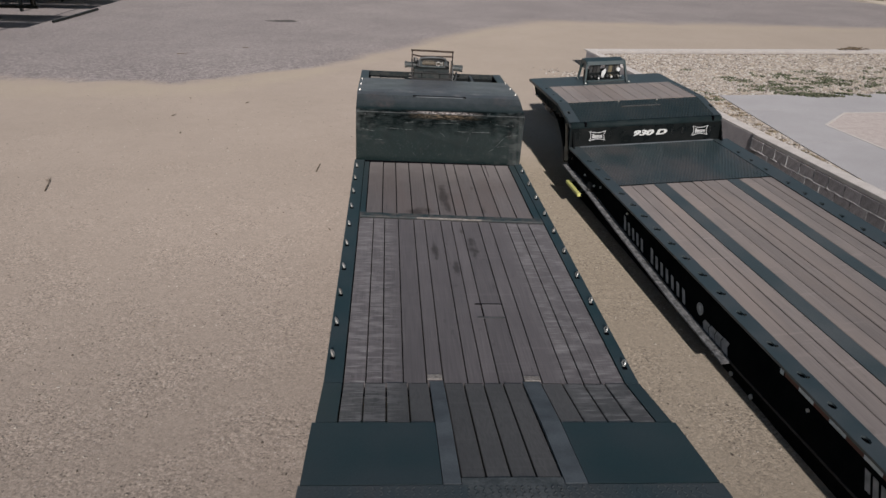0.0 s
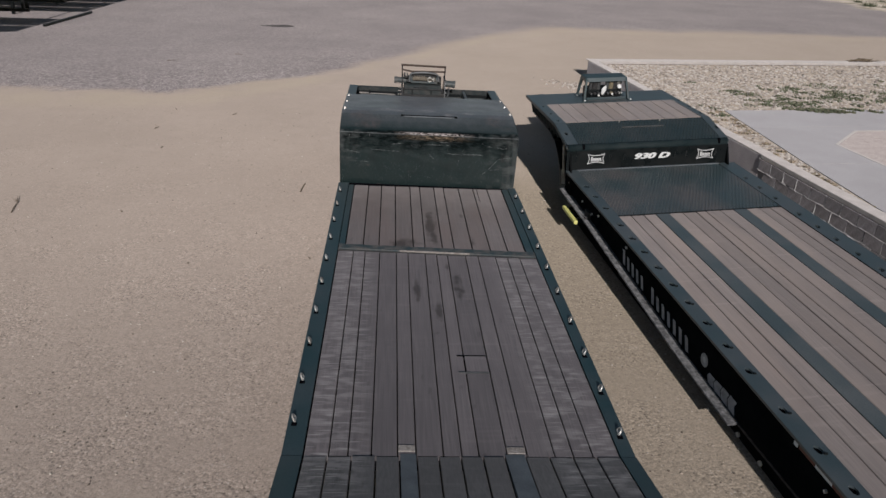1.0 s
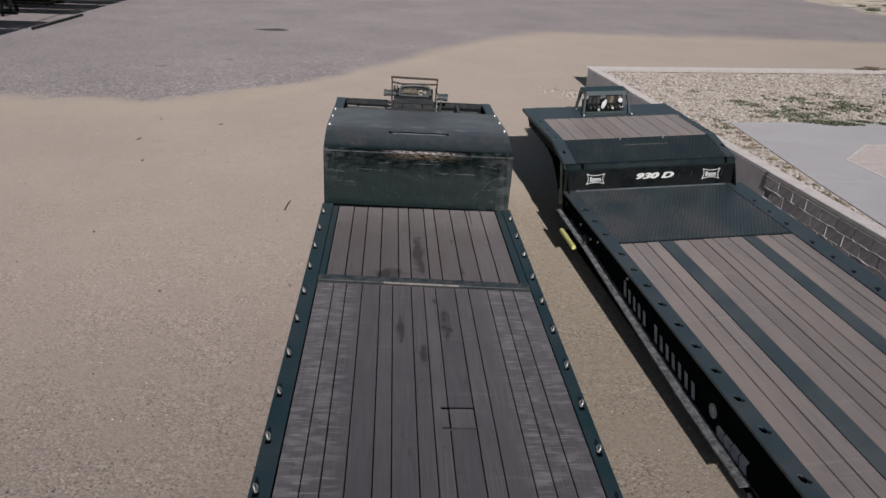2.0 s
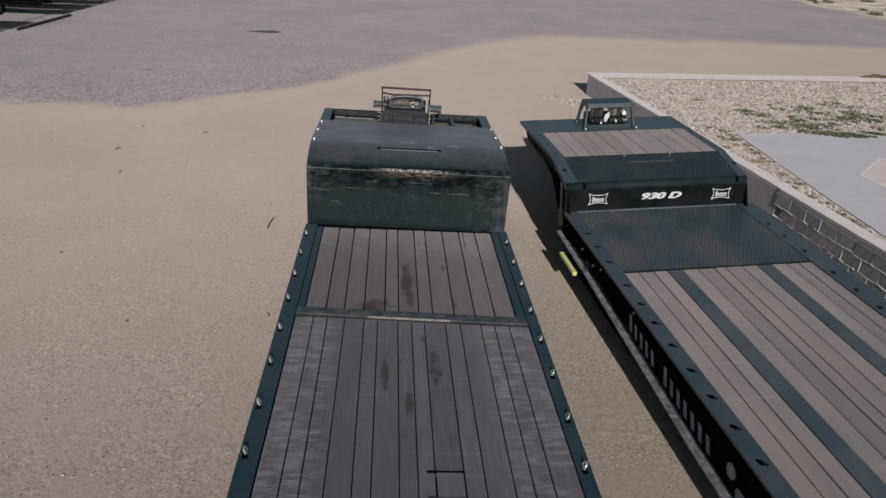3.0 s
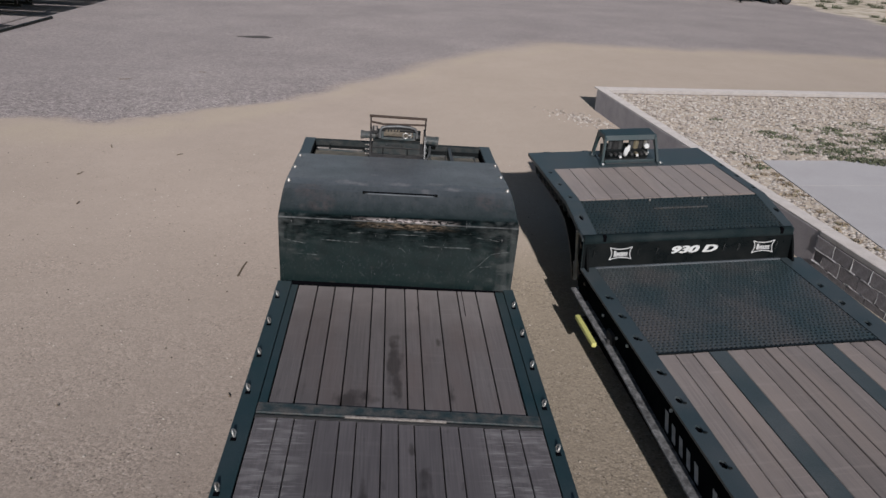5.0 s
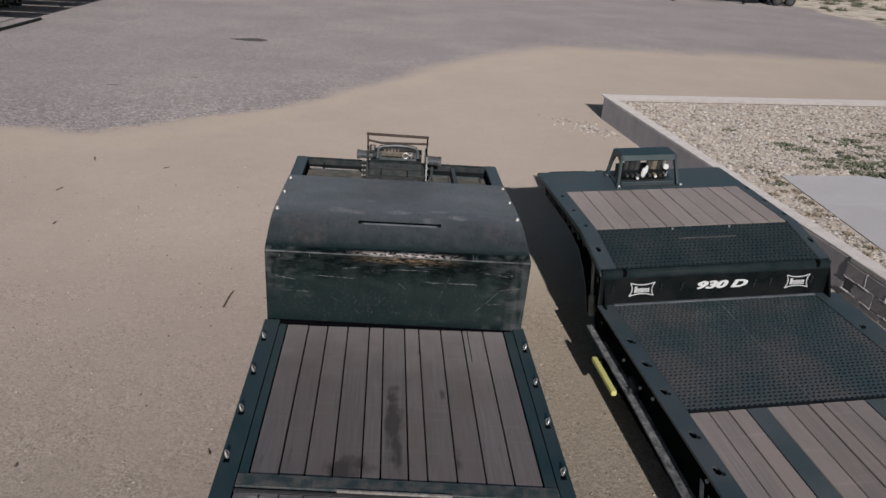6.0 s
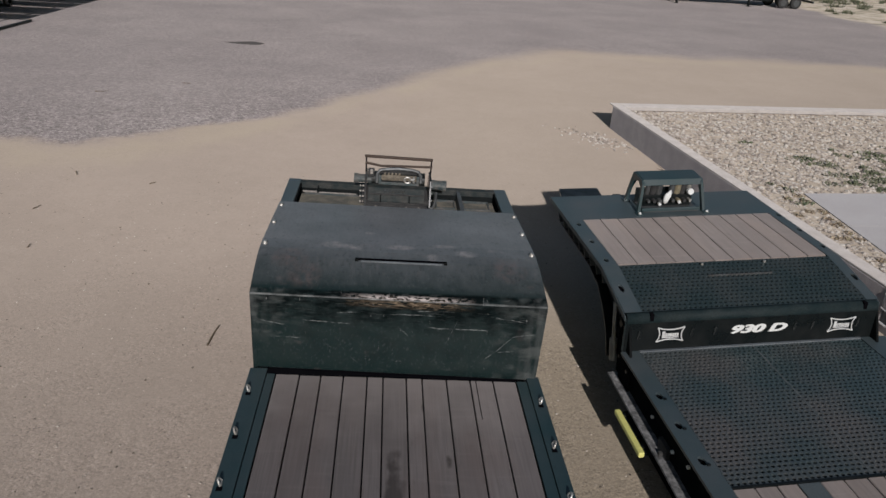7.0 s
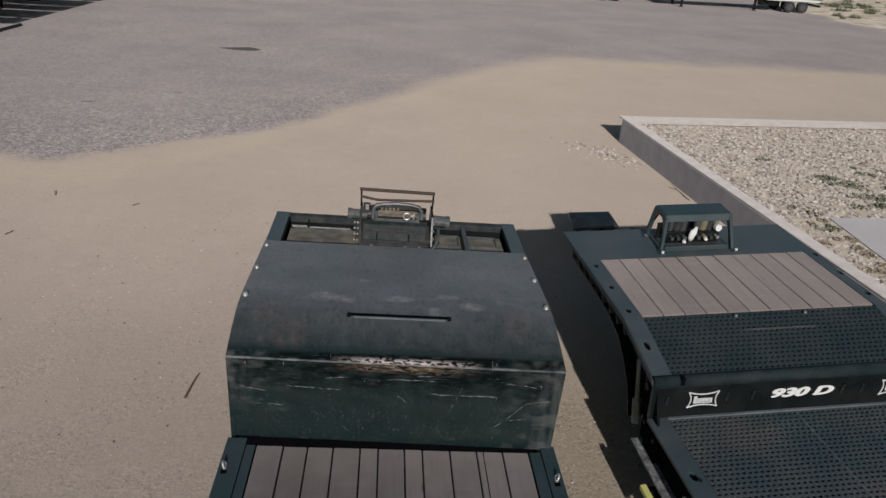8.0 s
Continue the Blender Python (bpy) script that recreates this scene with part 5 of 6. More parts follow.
# a row of grey chevrons, each one longer than the last
for i in range(4):
    y, h = -4.60 - i * 0.135, 0.11 + 0.012 * i
    z = foot(y) + 0.02
    part("chevron", slab_of([(y, z), (y + 0.035, z + h * 0.55), (y, z + h), (y - 0.115, z + h), (y - 0.085, z + h * 0.55), (y - 0.115, z)], SIDE - 0.002, SIDE + 0.002), LETTER, trailer, "worn grey chevron")
for i in range(4):
    side_bar(-7.22 - i * 0.09, -7.16 - i * 0.09, 0.60, 0.76, 0.05)
part("tape", boxes((SIDE - 0.003, SIDE + 0.001, -6.0, -5.95, RD - 0.145, RD - 0.085)), TAPE_W, trailer, "white reflective tape")
for i in range(12):
    y = -6.02 - i * 0.21
    part("tape", boxes((SIDE - 0.003, SIDE + 0.001, y - 0.205, y, RD - 0.135, RD - 0.085)), TAPE_W if i % 2 else RED, trailer, "white reflective tape" if i % 2 else "red reflective tape")

# valve guard on the neck
BX, BY, BZ = -0.01, 2.35, neck_z(2.35)
guard = thing("valve_guard", RIGHT @ pose(BX, BY, BZ, 0, 0, 0), "dark teal hoop guard over hydraulic valves on the neck", "valve guard")
part("roof", slab_of([(-0.125, 0.385), (0.13, 0.40), (0.145, 0.39), (0.145, 0.372), (-0.12, 0.36)], -0.365, 0.345), TEAL, guard, bevel=0.008)
part("visor", slab_of([(-0.126, 0.384), (-0.15, 0.315), (-0.137, 0.313), (-0.112, 0.37)], -0.365, 0.345), TEAL, guard, bevel=0.004)
for s in (-1, 1):
    # each side is one bent plate with an arched opening
    foot_y = 0.225
    inner = [(-0.165, 0.0), (-0.135, 0.20), (-0.10, 0.29), (-0.04, 0.33), (0.04, 0.33), (0.10, 0.29), (0.145, 0.20), (0.185, 0.0)]
    outer = [(-foot_y, 0.0), (-0.15, 0.34), (-0.12, 0.378), (0.14, 0.39), (0.165, 0.35), (foot_y + 0.01, 0.0)]
    bm = bmesh.new()
    ring = outer + inner[::-1]
    tilt = lambda z: s * (0.40 - 0.045 * min(1, z / 0.3)) - 0.01
    lo = [bm.verts.new((tilt(z) - 0.016, y, z)) for y, z in ring]
    hi = [bm.verts.new((tilt(z) + 0.016, y, z)) for y, z in ring]
    n = len(ring)
    for i in range(n):
        j = (i + 1) % n
        bm.faces.new((lo[i], lo[j], hi[j], hi[i]))
    pairs = [(0, 13), (0, 12), (1, 12), (1, 11), (2, 11), (2, 10), (3, 10), (3, 9), (3, 8), (4, 8), (4, 7), (5, 7), (5, 6)]
    for (i, j), (k, l) in zip(pairs[:-1], pairs[1:]):
        tri = [i, j, l] if i == k else [i, j, k]
        bm.faces.new([lo[t] for t in tri])
        bm.faces.new([hi[t] for t in tri[::-1]])
    part("side_hoop", bm, TEAL, guard)
    for y in (-0.24, 0.215):
        foot = part("foot", boxes((s * 0.405 - 0.04, s * 0.405 + 0.04, y - 0.05, y + 0.05, 0.0, 0.014)), TEAL, guard, bevel=0.004)
        part("foot_bolt", rods(((s * 0.41, y - 0.02, 0.01), (s * 0.41, y - 0.02, 0.032), 0.015, 8)), WHITE, foot)
part("base_plate", boxes((-0.34, 0.34, -0.19, 0.18, 0.0, 0.02)), DULL, guard, bevel=0.004)
part("front_rail", boxes((-0.37, 0.35, -0.205, -0.175, 0.015, 0.055)), TEAL, guard, bevel=0.006)
part("back_panel", boxes((-0.34, 0.32, 0.10, 0.115, 0.0, 0.2)), BLACK, guard)
valves = part("valve_bank", boxes((-0.30, 0.30, -0.05, 0.08, 0.02, 0.16)), BLACK, guard, bevel=0.01)
for i, (x, mat, r) in enumerate(((-0.25, DULL, 0.03), (-0.18, DUSTY, 0.035), (-0.11, DULL, 0.04), (0.05, DULL, 0.034), (0.12, BRASS, 0.04), (0.19, DUSTY, 0.035), (0.26, STEEL, 0.03))):
    part("valve", rods(((x, 0.0, 0.14), (x, -0.03, 0.29), r, 12), ((x, -0.03, 0.29), (x, -0.05, 0.33), r * 0.5, 10), ((x, -0.05, 0.1), (x, -0.11, 0.1), r * 0.6, 10)), mat, valves)
for x, z in ((-0.12, 0.07), (0.12, 0.09)):
    part("fitting", rods(((x, -0.10, z), (x, -0.13, z), 0.018, 10)), WHITE, valves, "pale fitting")
part("gauge", rods(((0.24, -0.08, 0.21), (0.24, -0.13, 0.22), 0.036, 16)), WHITE, valves, "white round gauge")
bm = bmesh.new()
bmesh.ops.create_icosphere(bm, subdivisions=2, radius=1.0)
for v in bm.verts:
    k = 1 + 0.6 * noise.noise(v.co * 2.1)
    v.co = Vector((-0.04 + (v.co.x * 0.042 + v.co.z * 0.016) * k, -0.13 + v.co.y * 0.022, 0.165 + v.co.z * 0.08 * k))
part("tag", bm, WHITE, valves, "crumpled white tag", smooth=True)

# ---------- parked vehicles at the edge of the yard ----------
def parked_trailer(name, m, length, width, deck, mat, label, group):
    """A flatbed with beams, landing legs and tandem wheels; its long side lies along x."""
    t = thing(name, m, label, "trailer", group)
    part("bed", boxes((0, length, 0, width, deck - 0.16, deck)), mat, t, bevel=0.01)
    for y in (0.06, width - 0.06):
        part("side_rail", boxes((0, length, y - 0.05, y + 0.05, deck - 0.30, deck - 0.162)), BLACK, t)
    for y in (width * 0.33, width * 0.67):
        part("beam", boxes((0.3, length - 0.2, y - 0.07, y + 0.07, deck - 0.55, deck - 0.162)), BLACK, t)
    for x, y in ((length * 0.11, 0.35), (length * 0.11, width - 0.35), (length * 0.58, 0.3)):
        leg = part("landing_leg", boxes((x - 0.07, x + 0.07, y - 0.07, y + 0.07, 0.03, deck - 0.16)), BLACK, t)
        part("leg_foot", boxes((x - 0.16, x + 0.16, y - 0.14, y + 0.14, 0.0, 0.03)), BLACK, leg)
    part("rear_box", boxes((length - 4.2, length - 0.1, 0.05, 0.4, 0.78, deck - 0.162)), mat, t, bevel=0.01)
    part("tool_box", boxes((length * 0.62, length - 3.1, 0.5, 0.9, 0.4, deck - 0.162)), BLACK, t, bevel=0.01)
    for x in (length - 2.35, length - 1.35):
        for y in (0.18, width - 0.18):
            w = part("wheel", rods(((x, y - 0.17, 0.4), (x, y + 0.17, 0.4), 0.22, 20)), DULL, t)
            tyre = bmesh.new()
            n, ring = 24, [(0.21, -0.16), (0.37, -0.16), (0.4, -0.11), (0.4, 0.11), (0.37, 0.16), (0.21, 0.16)]
            rows = [[tyre.verts.new((x + q * math.cos(2 * math.pi * i / n), y + k, 0.4 + q * math.sin(2 * math.pi * i / n))) for q, k in ring] for i in range(n)]
            for i in range(n):
                j = (i + 1) % n
                for k in range(6):
                    l = (k + 1) % 6
                    tyre.faces.new((rows[i][k], rows[j][k], rows[j][l], rows[i][l]))
            part("tyre", tyre, RUBBER, w)
        part("mudguard", boxes((x - 0.55, x + 0.55, -0.02, width + 0.02, deck - 0.20, deck - 0.165)), BLACK, t)
    part("rear_bumper", boxes((length - 0.06, length + 0.04, 0.1, width - 0.1, 0.45, 0.6)), DULL, t)
    return t


# a row across the far end, long sides to the camera
row = "trailers parked across the far end"
parked_trailer("flatbed_trailer", pose(18.3, 49.2, 0, 0, 0, 3), 11.6, 2.5, 1.25, WHITE, "white flatbed trailer parked across the far end of the yard", row)
parked_trailer("flatbed_trailer", pose(3.5, 50.0, 0, 0, 0, 4), 13.0, 2.5, 1.25, DULL, "grey flatbed trailer parked across the far end of the yard", row)
# a row of carriers along one side, ends in line, added for their shadows
def car_carrier(m):
    """Two raised runways on posts over a low frame, long side along x; unseen, and spaced for the shadow bands they
    cast.
    """
    t = thing("car_carrier", m, "dark teal carrier added for its shadow, with two raised unseen runways", "trailer", "car carriers parked in a row")
    for y0, y1 in ((0, 1.25), (1.72, 3.6)):
        part("runway", boxes((0, 14, y0, y1, 1.94, 2.08)), TEAL, t, bevel=0.01)
    for x in (0.6, 5.0, 9.4, 13.4):
        part("crossbar", boxes((x - 0.06, x + 0.06, 0, 3.6, 1.80, 1.938)), BLACK, t)
        for y in (0.12, 3.48):
            part("post", boxes((x - 0.05, x + 0.05, y - 0.05, y + 0.05, 0.62, 1.80)), BLACK, t)
    for y in (0.12, 3.48):
        part("sill", boxes((0.4, 13.6, y - 0.06, y + 0.06, 0.5, 0.62)), BLACK, t)
    for x in (11.4, ):
        for y in (0.3, 3.3):
            part("landing_leg", boxes((x - 0.06, x + 0.06, y - 0.06, y + 0.06, 0.0, 0.5)), BLACK, t)
    for x in (3.2, 4.5):
        for y in (0.3, 3.3):
            w = part("wheel", rods(((x, y - 0.12, 0.45), (x, y + 0.12, 0.45), 0.26, 18)), DULL, t)
            part("tyre", rods(((x, y - 0.11, 0.45), (x, y + 0.11, 0.45), 0.45, 24)), RUBBER, w)
    return t


first = car_carrier(pose(-28.9, 14.0, 0))
for y in (20.5, 24.77, 29.04, 33.31):
    copy_thing(first, pose(-28.9, y, 0))
# dark round bar laid in place of a thin cast shadow
pipe = new("shadow_bar", mesh_of(rods(((-14.62, 20.2, 0.055), (-14.57, 24.75, 0.055), 0.055, 12)), "shadow_bar"))
pipe.data.materials.append(BLACK)
tagged(pipe, "long dark bar standing in for a shadow on the grey millings", "pipe")

# ---------- loose things on the ground ----------
def twig(x, y, length, angle, name="twig", label="thin dry twig lying on the gravel"):
    bm = bmesh.new()
    p = Vector((x, y, 0.012))
    a = radians(angle)
    for i in range(5):
        a += random.uniform(-0.25, 0.25)
        q = p + Vector((math.cos(a), math.sin(a), 0)) * length / 5
        q.z = 0.012 + random.uniform(0, 0.01)
        rod(bm, p, q, 0.009 - i * 0.0012, 6, 0.0078 - i * 0.0012)
        if i == 2:
            rod(bm, q, q + Vector((math.cos(a + 0.7), math.sin(a + 0.7), 0.1)) * length * 0.2, 0.006, 5, 0.003)
        p = q
    ob = new(name, mesh_of(bm, name))
    ob.data.materials.append(TWIG)
    return tagged(ob, label, "twig")


for x, y, l, a in ((-6.37, 0.32, 0.75, 94), (-5.77, 5.35, 0.16, 70), (-5.78, 7.05, 0.2, 110), (-4.4, 6.7, 0.12, 60), (-3.23, -1.45, 0.04, 100), (-1.64, -1.26, 0.06, 110), (-5.2, 3.9, 0.12, 80), (-7.9, 13.5, 0.34, 2), (-6.1, 14.97, 0.25, 5), (-4.75, 0.41, 0.05, 120)):
    twig(x, y, l, a)
bm = bmesh.new()
bmesh.ops.create_circle(bm, cap_ends=True, radius=1, segments=28)
for v in bm.verts:
    k = 1 + 0.25 * noise.noise(v.co * 1.7)
    v.co = Vector((v.co.x * (0.85 if v.co.x < 0 else 0.6) * k, v.co.y * 0.36 * k * (1 - 0.55 * abs(v.co.x - 0.2)), 0.008))
r = bmesh.ops.extrude_face_region(bm, geom=bm.faces[:])
for v in [e for e in r["geom"] if isinstance(e, bmesh.types.BMVert)]:
    v.co.z = -0.02
bm2 = bmesh.new()
rod(bm2, (-2.13, 1.46, 0.012), (-2.12, 1.72, 0.016), 0.012, 8, 0.010)
rod(bm2, (-2.12, 1.72, 0.016), (-2.10, 1.88, 0.02), 0.010, 8, 0.007)
stick = new("twig", mesh_of(bm2, "twig"))
stick.data.materials.append(TWIG)
tagged(stick, "short brown stick lying on the gravel", "twig")
patch = new("patch", mesh_of(bm, "patch"))
patch.data.materials.append(MILLS)
patch.location = (-5.70, 22.3, 0.0)
tagged(patch, "dark oval patch in the grey millings", "patch", kind="structure")

twig(5.45, 8.1, 0.95, 102, "stick", "dark broken stick lying along the wall's foot")

# branches on the far coping
bm = bmesh.new()
for i in range(30):
    x, y = 0.42 * max(-1.1, min(1.1, random.gauss(0, 0.5))), random.uniform(-0.08, 0.08)
    a, up = random.uniform(-0.9, 0.9), random.uniform(-0.05, 0.35)
    l = random.uniform(0.14, 0.42)
    z = 0.02 + 0.11 * random.random() * (1 - abs(x) / 0.6)
    r = random.uniform(0.008, 0.022)
    dx, dy, dz = l / 2 * math.cos(a), l / 2 * math.sin(a), l * up / 2
    rod(bm, (x - dx, y - dy, max(0.015, z - dz)), (x + dx, y + dy, z + dz), r, 6, r * 0.6)
pile = new("branch_pile", mesh_of(bm, "branch_pile"))
pile.data.materials.append(TWIG)
pile.matrix_world = WALL @ pose(9.25, 0.06, TOP - 0.012)
tagged(pile, "small heap of dry branches on the coping", "branches")

# ---------- stones and weeds ----------
rng = np.random.RandomState(7)
spots = []
for _ in range(26000):
    x, y = rng.uniform(-8.5, 3.2), -9.5 + 17 * rng.rand() ** 1.9
    if abs(x) < 1.35 and y < 3:
        continue
    if noise.noise(Vector((x * 0.7, y * 0.7, 3))) < rng.uniform(-0.7, 0.5):
        continue
    spots.append((x, y, 0.0, 0.004 + 0.010 * rng.rand() ** 4))
pebbles("pebbles", spots, GRIT, "small pebbles scattered over the sandy yard", "pebbles")
spots = []
for _ in range(190):
    a = rng.normal(0, 0.6)
    spots.append((4.72 + a * 0.62 - rng.rand() * 0.25, 10.95 + rng.normal(0, 0.32) - a * 0.5, 0.0, rng.uniform(0.018, 0.042)))
spots = [s for s in spots if s[0] < 5.05 + (12.09 - s[1]) * 0.103]
pebbles("spilled_stones", spots, STONE, "pale stones spilled at the wall's foot", "stones")
spots = []
wm = WALL.copy()


def bed_spot(x, y, size, sink=0.0):
    p = wm @ Vector((x, y, FILL - sink))
    return (p.x, p.y, p.z, size)


for _ in range(9500):
    x, y = 0.25 + 11.5 * rng.rand() ** 1.3, -0.15 - 5.9 * rng.rand()
    spots.append(bed_spot(x, y - 0.06, rng.uniform(0.02, 0.048), 0.008))
for _ in range(1800):
    y = rng.uniform(-15, -6.0)
    x = rng.uniform(0.26, slab_edge(y) - 0.02)
    spots.append(bed_spot(x, y, rng.uniform(0.012, 0.038), 0.008))
pebbles("bed_stones", spots, STONE, "pale rounded stones covering the raised bed", "stones")


def weeds(name, tufts, label, mat=WEED):
    """Low tufts of many narrow leaves."""
    verts, faces = [], []
    for x, y, r, h, count in tufts:
        for _ in range(count):
            a, d = rng.uniform(0, 6.28), r * math.sqrt(rng.rand())
            bx, by = x + d * math.cos(a), y + d * math.sin(a)
            b = rng.uniform(0, 6.28)
            l, w = h * rng.uniform(0.5, 1.2), rng.uniform(0.008, 0.022)
            lean = rng.uniform(0.2, 1.3)
            z0 = FILL + (0.016 if by < -6.1 and bx > slab_edge(by) else 0)
            tip = (bx + l * lean * math.cos(b), by + l * lean * math.sin(b), z0 + l)
            mid = (bx + l * lean * 0.4 * math.cos(b), by + l * lean * 0.4 * math.sin(b), z0 + l * 0.7)
            ca, sa = -math.sin(b) * w, math.cos(b) * w
            n = len(verts)
            verts += [(bx - ca, by - sa, z0), (bx + ca, by + sa, z0), (mid[0] + ca, mid[1] + sa, mid[2]), (mid[0] - ca, mid[1] - sa, mid[2]), tip]
            faces += [(n, n + 1, n + 2, n + 3), (n + 3, n + 2, n + 4)]
    me = bpy.data.meshes.new(name)
    me.from_pydata([tuple(wm @ Vector(v)) for v in verts], [], faces)
    me.materials.append(mat)
    return tagged(new(name, me), label, "weeds", kind="stuff")


tufts = []
# patches: centre, half-widths, number of tufts
for px, py, rx, ry, many in ((3.5, -5.45, 0.6, 0.26, 34), (3.7, -5.0, 0.45, 0.3, 14), (5.25, -4.8, 0.7, 0.32, 40), (4.2, -3.75, 0.4, 0.2, 12), (4.9, -4.1, 0.5, 0.25, 8), (2.8, -4.5, 0.32, 0.12, 6), (2.5, -4.1, 0.25, 0.1, 5), (2.6, -3.95, 0.12, 0.1, 3), (1.95, -2.85, 0.16, 0.1, 3), (2.15, -5.6, 0.3, 0.1, 4), (1.0, -6.1, 0.12, 0.3, 4), (6.6, -4.9, 0.9, 0.4, 18), (8.4, -4.6, 1.2, 0.5, 18), (6.2, -3.3, 0.8, 0.3, 8), (7.8, -2.9, 0.7, 0.3, 6), (10.2, -4.2, 1.1, 0.6, 14)):
    for _ in range(many):
        x, y = px + rx * rng.normal() * 0.85, py + ry * rng.normal() * 0.9
        tufts.append((x, max(y, -5.98) if x > 1.2 else y, rng.uniform(0.06, 0.2), rng.uniform(0.025, 0.06), 22))
# runners creeping out over the slab
for x in (2.9, 3.2, 3.45, 3.6, 4.3, 5.6, 6.4):
    for i in range(8):
        tufts.append((x + i * 0.1 + 0.03 * rng.normal(), -6.0 - i * 0.06, 0.07, 0.05, 22))
weeds("weeds", tufts, "low green and dry weeds among the stones")
tufts = []
for _ in range(44):
    y = rng.uniform(-14, -5.6)
    tufts.append((max(0.36, slab_edge(y) - 0.10 - abs(rng.normal()) * 0.09 - (0.2 if rng.rand() < 0.25 else 0)), y, 0.08, 0.03, 36))
weeds("edge_litter", tufts, "dry brown litter along the slab's edge", LITTER)

# dry brush on the open land past the yard
verts, faces = [], []
for _ in range(90):
    x, y = rng.uniform(29.2, 46), rng.uniform(34, 66)
    if x < 29 + max(0, (46 - y)) * 0.1:
        continue
    size = rng.uniform(0.25, 0.8)
    for _ in range(110):
        a, e = rng.uniform(0, 6.28), rng.uniform(0.1, 1.4)
        l, w = size * rng.uniform(0.4, 1.0), 0.03
        bx, by = x + rng.normal() * size * 0.35, y + rng.normal() * size * 0.35
        d = (math.cos(a) * math.cos(e), math.sin(a) * math.cos(e), math.sin(e) * 0.7)
        n = len(verts)
        ca, sa = -math.sin(a) * w, math.cos(a) * w
        verts += [(bx - ca, by - sa, 0), (bx + ca, by + sa, 0), (bx + d[0] * l, by + d[1] * l, d[2] * l)]
        faces.append((n, n + 1, n + 2))
me = bpy.data.meshes.new("dry_brush")
me.from_pydata(verts, [], faces)
me.materials.append(WEED)
tagged(new("dry_brush", me), "low dry brush on pale open land", "brush", kind="stuff")

# ---------- boards of the older deck ----------
FRONT = [-1.075, -0.861, -0.67, -0.467, -0.252, -0.108, 0.103, 0.247, 0.472, 0.691, 0.905, 1.122]
for a, b in zip(FRONT[:-1], FRONT[1:]):
    planks("plank", lowboy, FRONTWOOD, [a, b], skew((a + b) / 2, -2.288), -0.05, 0, LD - 0.012, 0.013)
part("split", boxes((0.741, 0.748, -0.62, -0.06, LD - 0.02, LD - 0.0085)), HOLLOW_SHADE, lowboy, "narrow split in a board")
MAIN = [-1.152, -0.968, -0.828, -0.655, -0.459, -0.322, -0.118, 0.02, 0.15, 0.365, 0.515, 0.725, 0.868, 1.018, 1.224]
for a, b in zip(MAIN[:-1], MAIN[1:]):
    y1 = skew((a + b) / 2, -2.482)
    if a == 0.15:
        planks("plank", lowboy, OLDWOOD, [a, b], -4.715, y1, 0, LD - 0.008, 0.010)
        planks("plank", lowboy, OLDWOOD, [a, b], -6.115, -4.998, 0, LD - 0.008, 0.010)
    else:
        planks("plank", lowboy, OLDWOOD, [a, b], -6.115, y1, 0, LD - 0.008, 0.010)
part("deck_patch", boxes((0.158, 0.357, -4.978, -4.722, LD - 0.02, LD - 0.004)), OLDWOOD, lowboy, "short board let into the deck", bevel=0.004)
part("patch_groove", boxes((0.088, 0.36, -4.722, -4.712, LD - 0.02, LD - 0.003)), HOLLOW_SHADE, lowboy)
part("patch_lip", boxes((0.088, 0.36, -4.996, -4.982, LD - 0.02, LD - 0.002)), DULL, lowboy, "worn edge of the patch")
for x0, x1, y in ((-0.455, -0.33, -6.03), (0.365, 0.503, -6.05)):
    part("scuffed_bracket", boxes((x0, x1, y - 0.035, y + 0.035, LD - 0.01, LD + 0.004)), SCRAPE, lowboy, "scraped pale bracket", bevel=0.003)
for lo, hi in ((-1.152, -0.445), (0.495, 1.224)):
    n = 4
    planks("ramp_plank", lowboy, SHADED_RAMPWOOD, [lo + (hi - lo) * i / n for i in range(n + 1)], -6.845, -6.125, 0, ramp, 0.012)
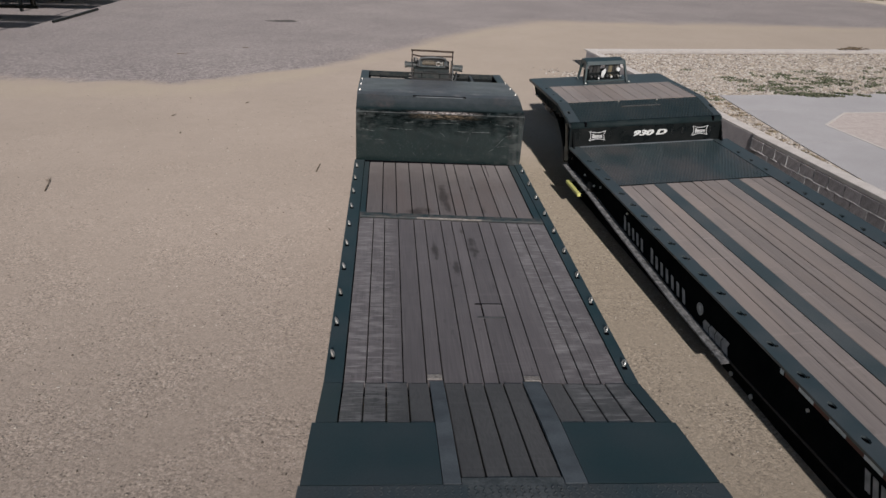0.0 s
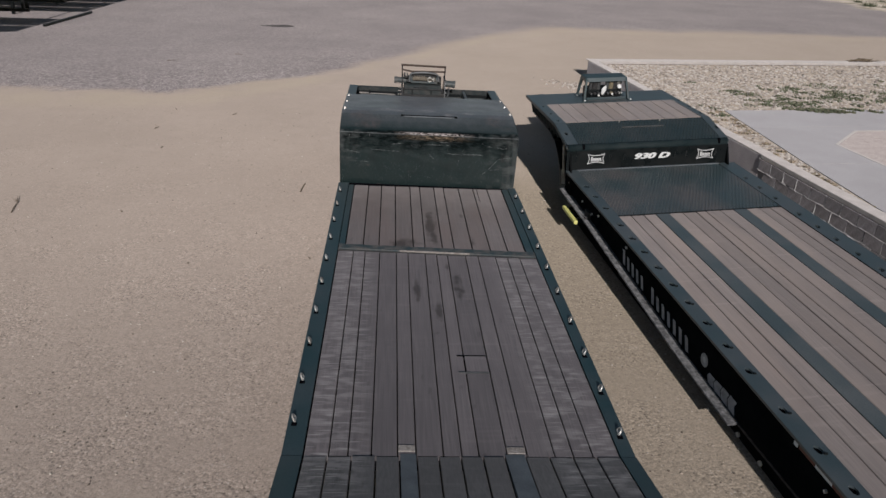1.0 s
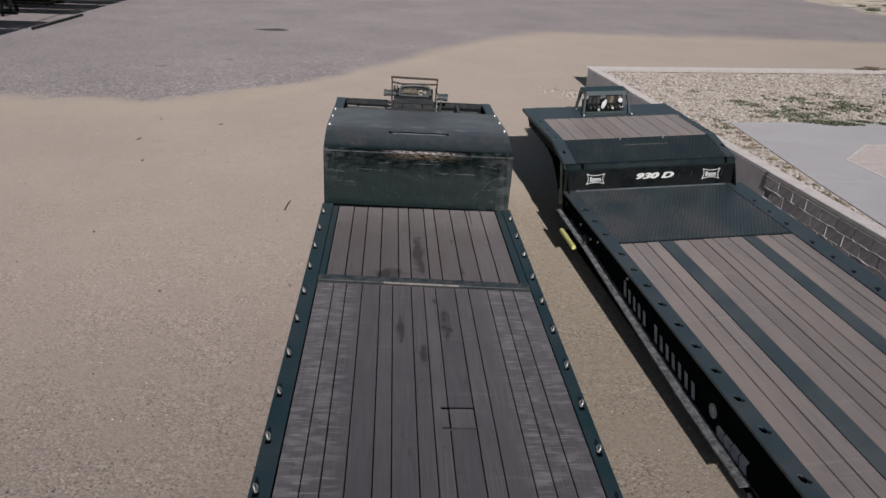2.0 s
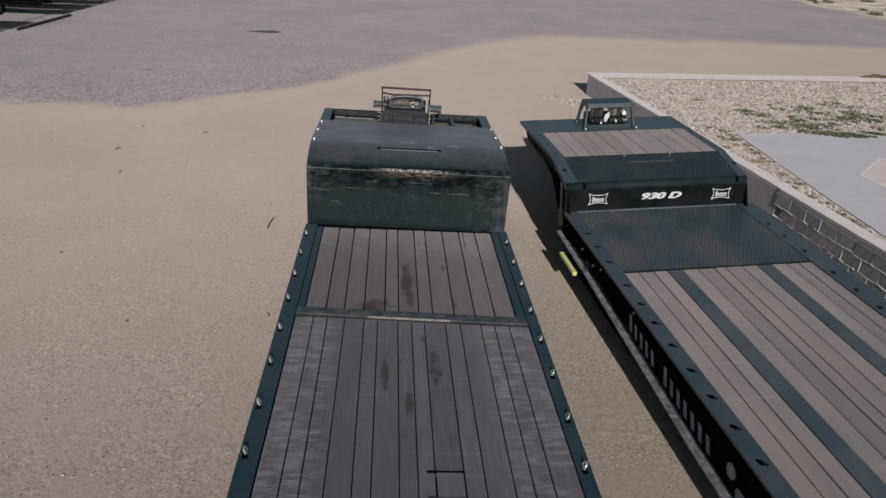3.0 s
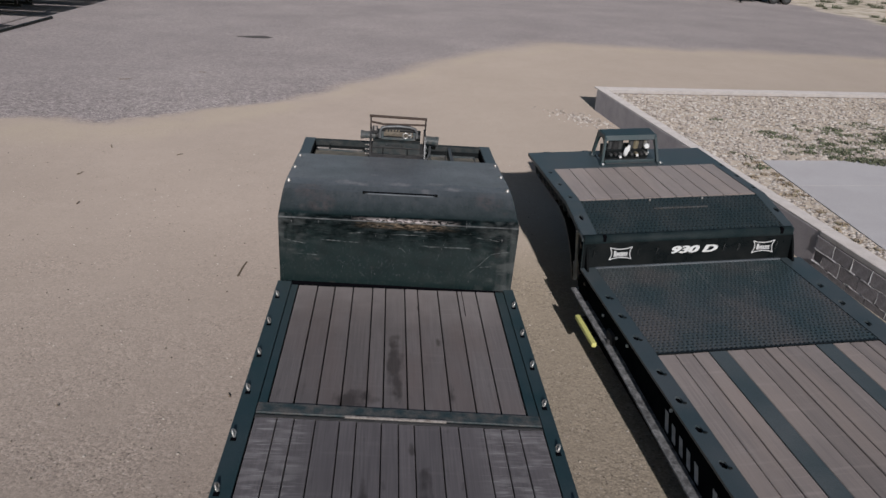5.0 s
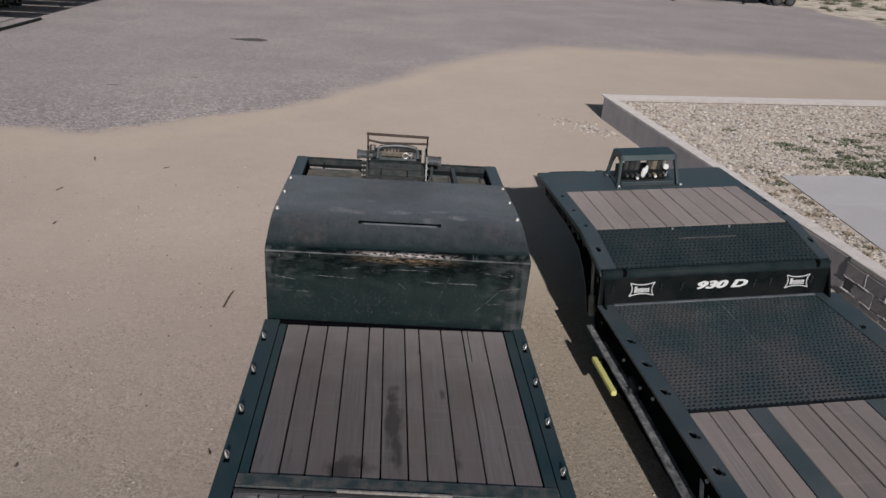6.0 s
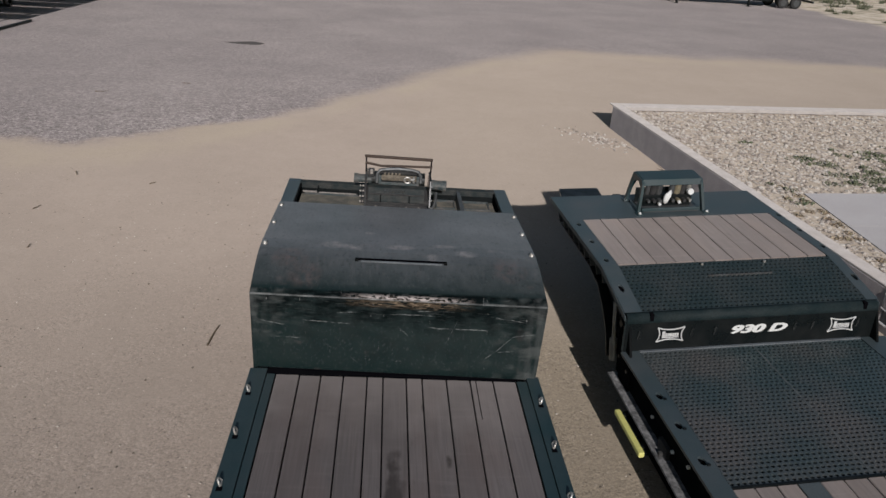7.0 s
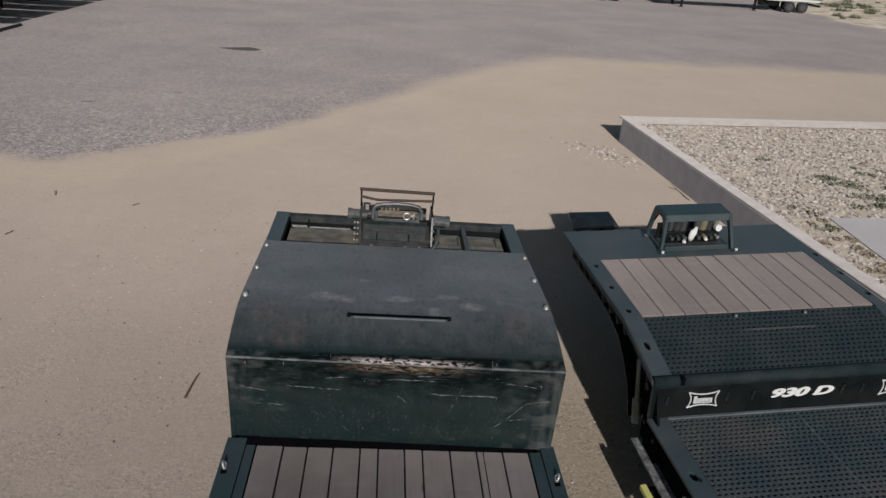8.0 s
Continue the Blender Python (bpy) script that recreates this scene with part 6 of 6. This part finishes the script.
planks("ramp_plank", lowboy, SHADED_RAMPWOOD, [-0.32 + 0.66 * i / 4 for i in range(5)], -7.545, -6.125, 0, ramp, 0.012)

# ---------- blocks and their raised mortar in the wall ----------
def block_mesh(length, height):
    bm = bmesh.new()
    v = box(bm, -0.012, 0.016, -length / 2, length / 2, -height / 2, height / 2)
    bmesh.ops.bevel(bm, geom=bm.edges[:], offset=0.006, segments=1, affect="EDGES")
    return mesh_of(bm, "block")


whole = block_mesh(0.392, 0.192)
whole.materials.append(BLOCK)
joints = []
for _ in range(6):
    # a bead smeared down by the trowel, never straight
    bm = bmesh.new()
    z, y, r = 0.096, random.uniform(-0.008, 0.008), random.uniform(0.008, 0.012)
    while z > -0.09:
        n, w, q = max(-0.096, z - random.uniform(0.04, 0.08)), random.uniform(-0.012, 0.012), random.uniform(0.006, 0.014)
        rod(bm, (-0.004, y, z), (-0.004, w, n), r, 6, q)
        z, y, r = n, w, q
    joints.append(mesh_of(bm, "joint"))
    joints[-1].materials.append(MORTAR)
for course in range(3):
    z = TOP - 0.085 - 0.1 - course * 0.2
    for i in range(22):
        y = BLOCKS_FROM - 0.2 - i * 0.4 - (0.2 if course % 2 else 0)
        ob = part("block", whole, BLOCK, wall_1)
        ob.location = (0.0, y, z)
        ob.rotation_euler = (0, 0, random.uniform(-0.01, 0.01))
        if random.random() < 0.14:
            continue
        j = part("mortar_joint", joints[random.randrange(6)], MORTAR, wall_1)
        j.location = (random.uniform(-0.003, 0.004), y + 0.2 + random.uniform(-0.008, 0.008), z)
        j.rotation_euler = (random.uniform(-0.08, 0.08), 0, 0)
    bm = bmesh.new()
    y, prev = BLOCKS_FROM + 0.02, None
    while y > BLOCKS_FROM - 9:
        n = y - random.uniform(0.05, 0.16)
        dz, r = random.uniform(-0.012, 0.012), random.uniform(0.008, 0.015)
        if random.random() > 0.13:
            rod(bm, (-0.004, y, z - 0.1 + (prev or 0)), (-0.004, n, z - 0.1 + dz), r, 6, r * random.uniform(0.7, 1.2))
        y, prev = n, dz
    part("bed_joint", bm, MORTAR, wall_1, "thick uneven mortar bead")
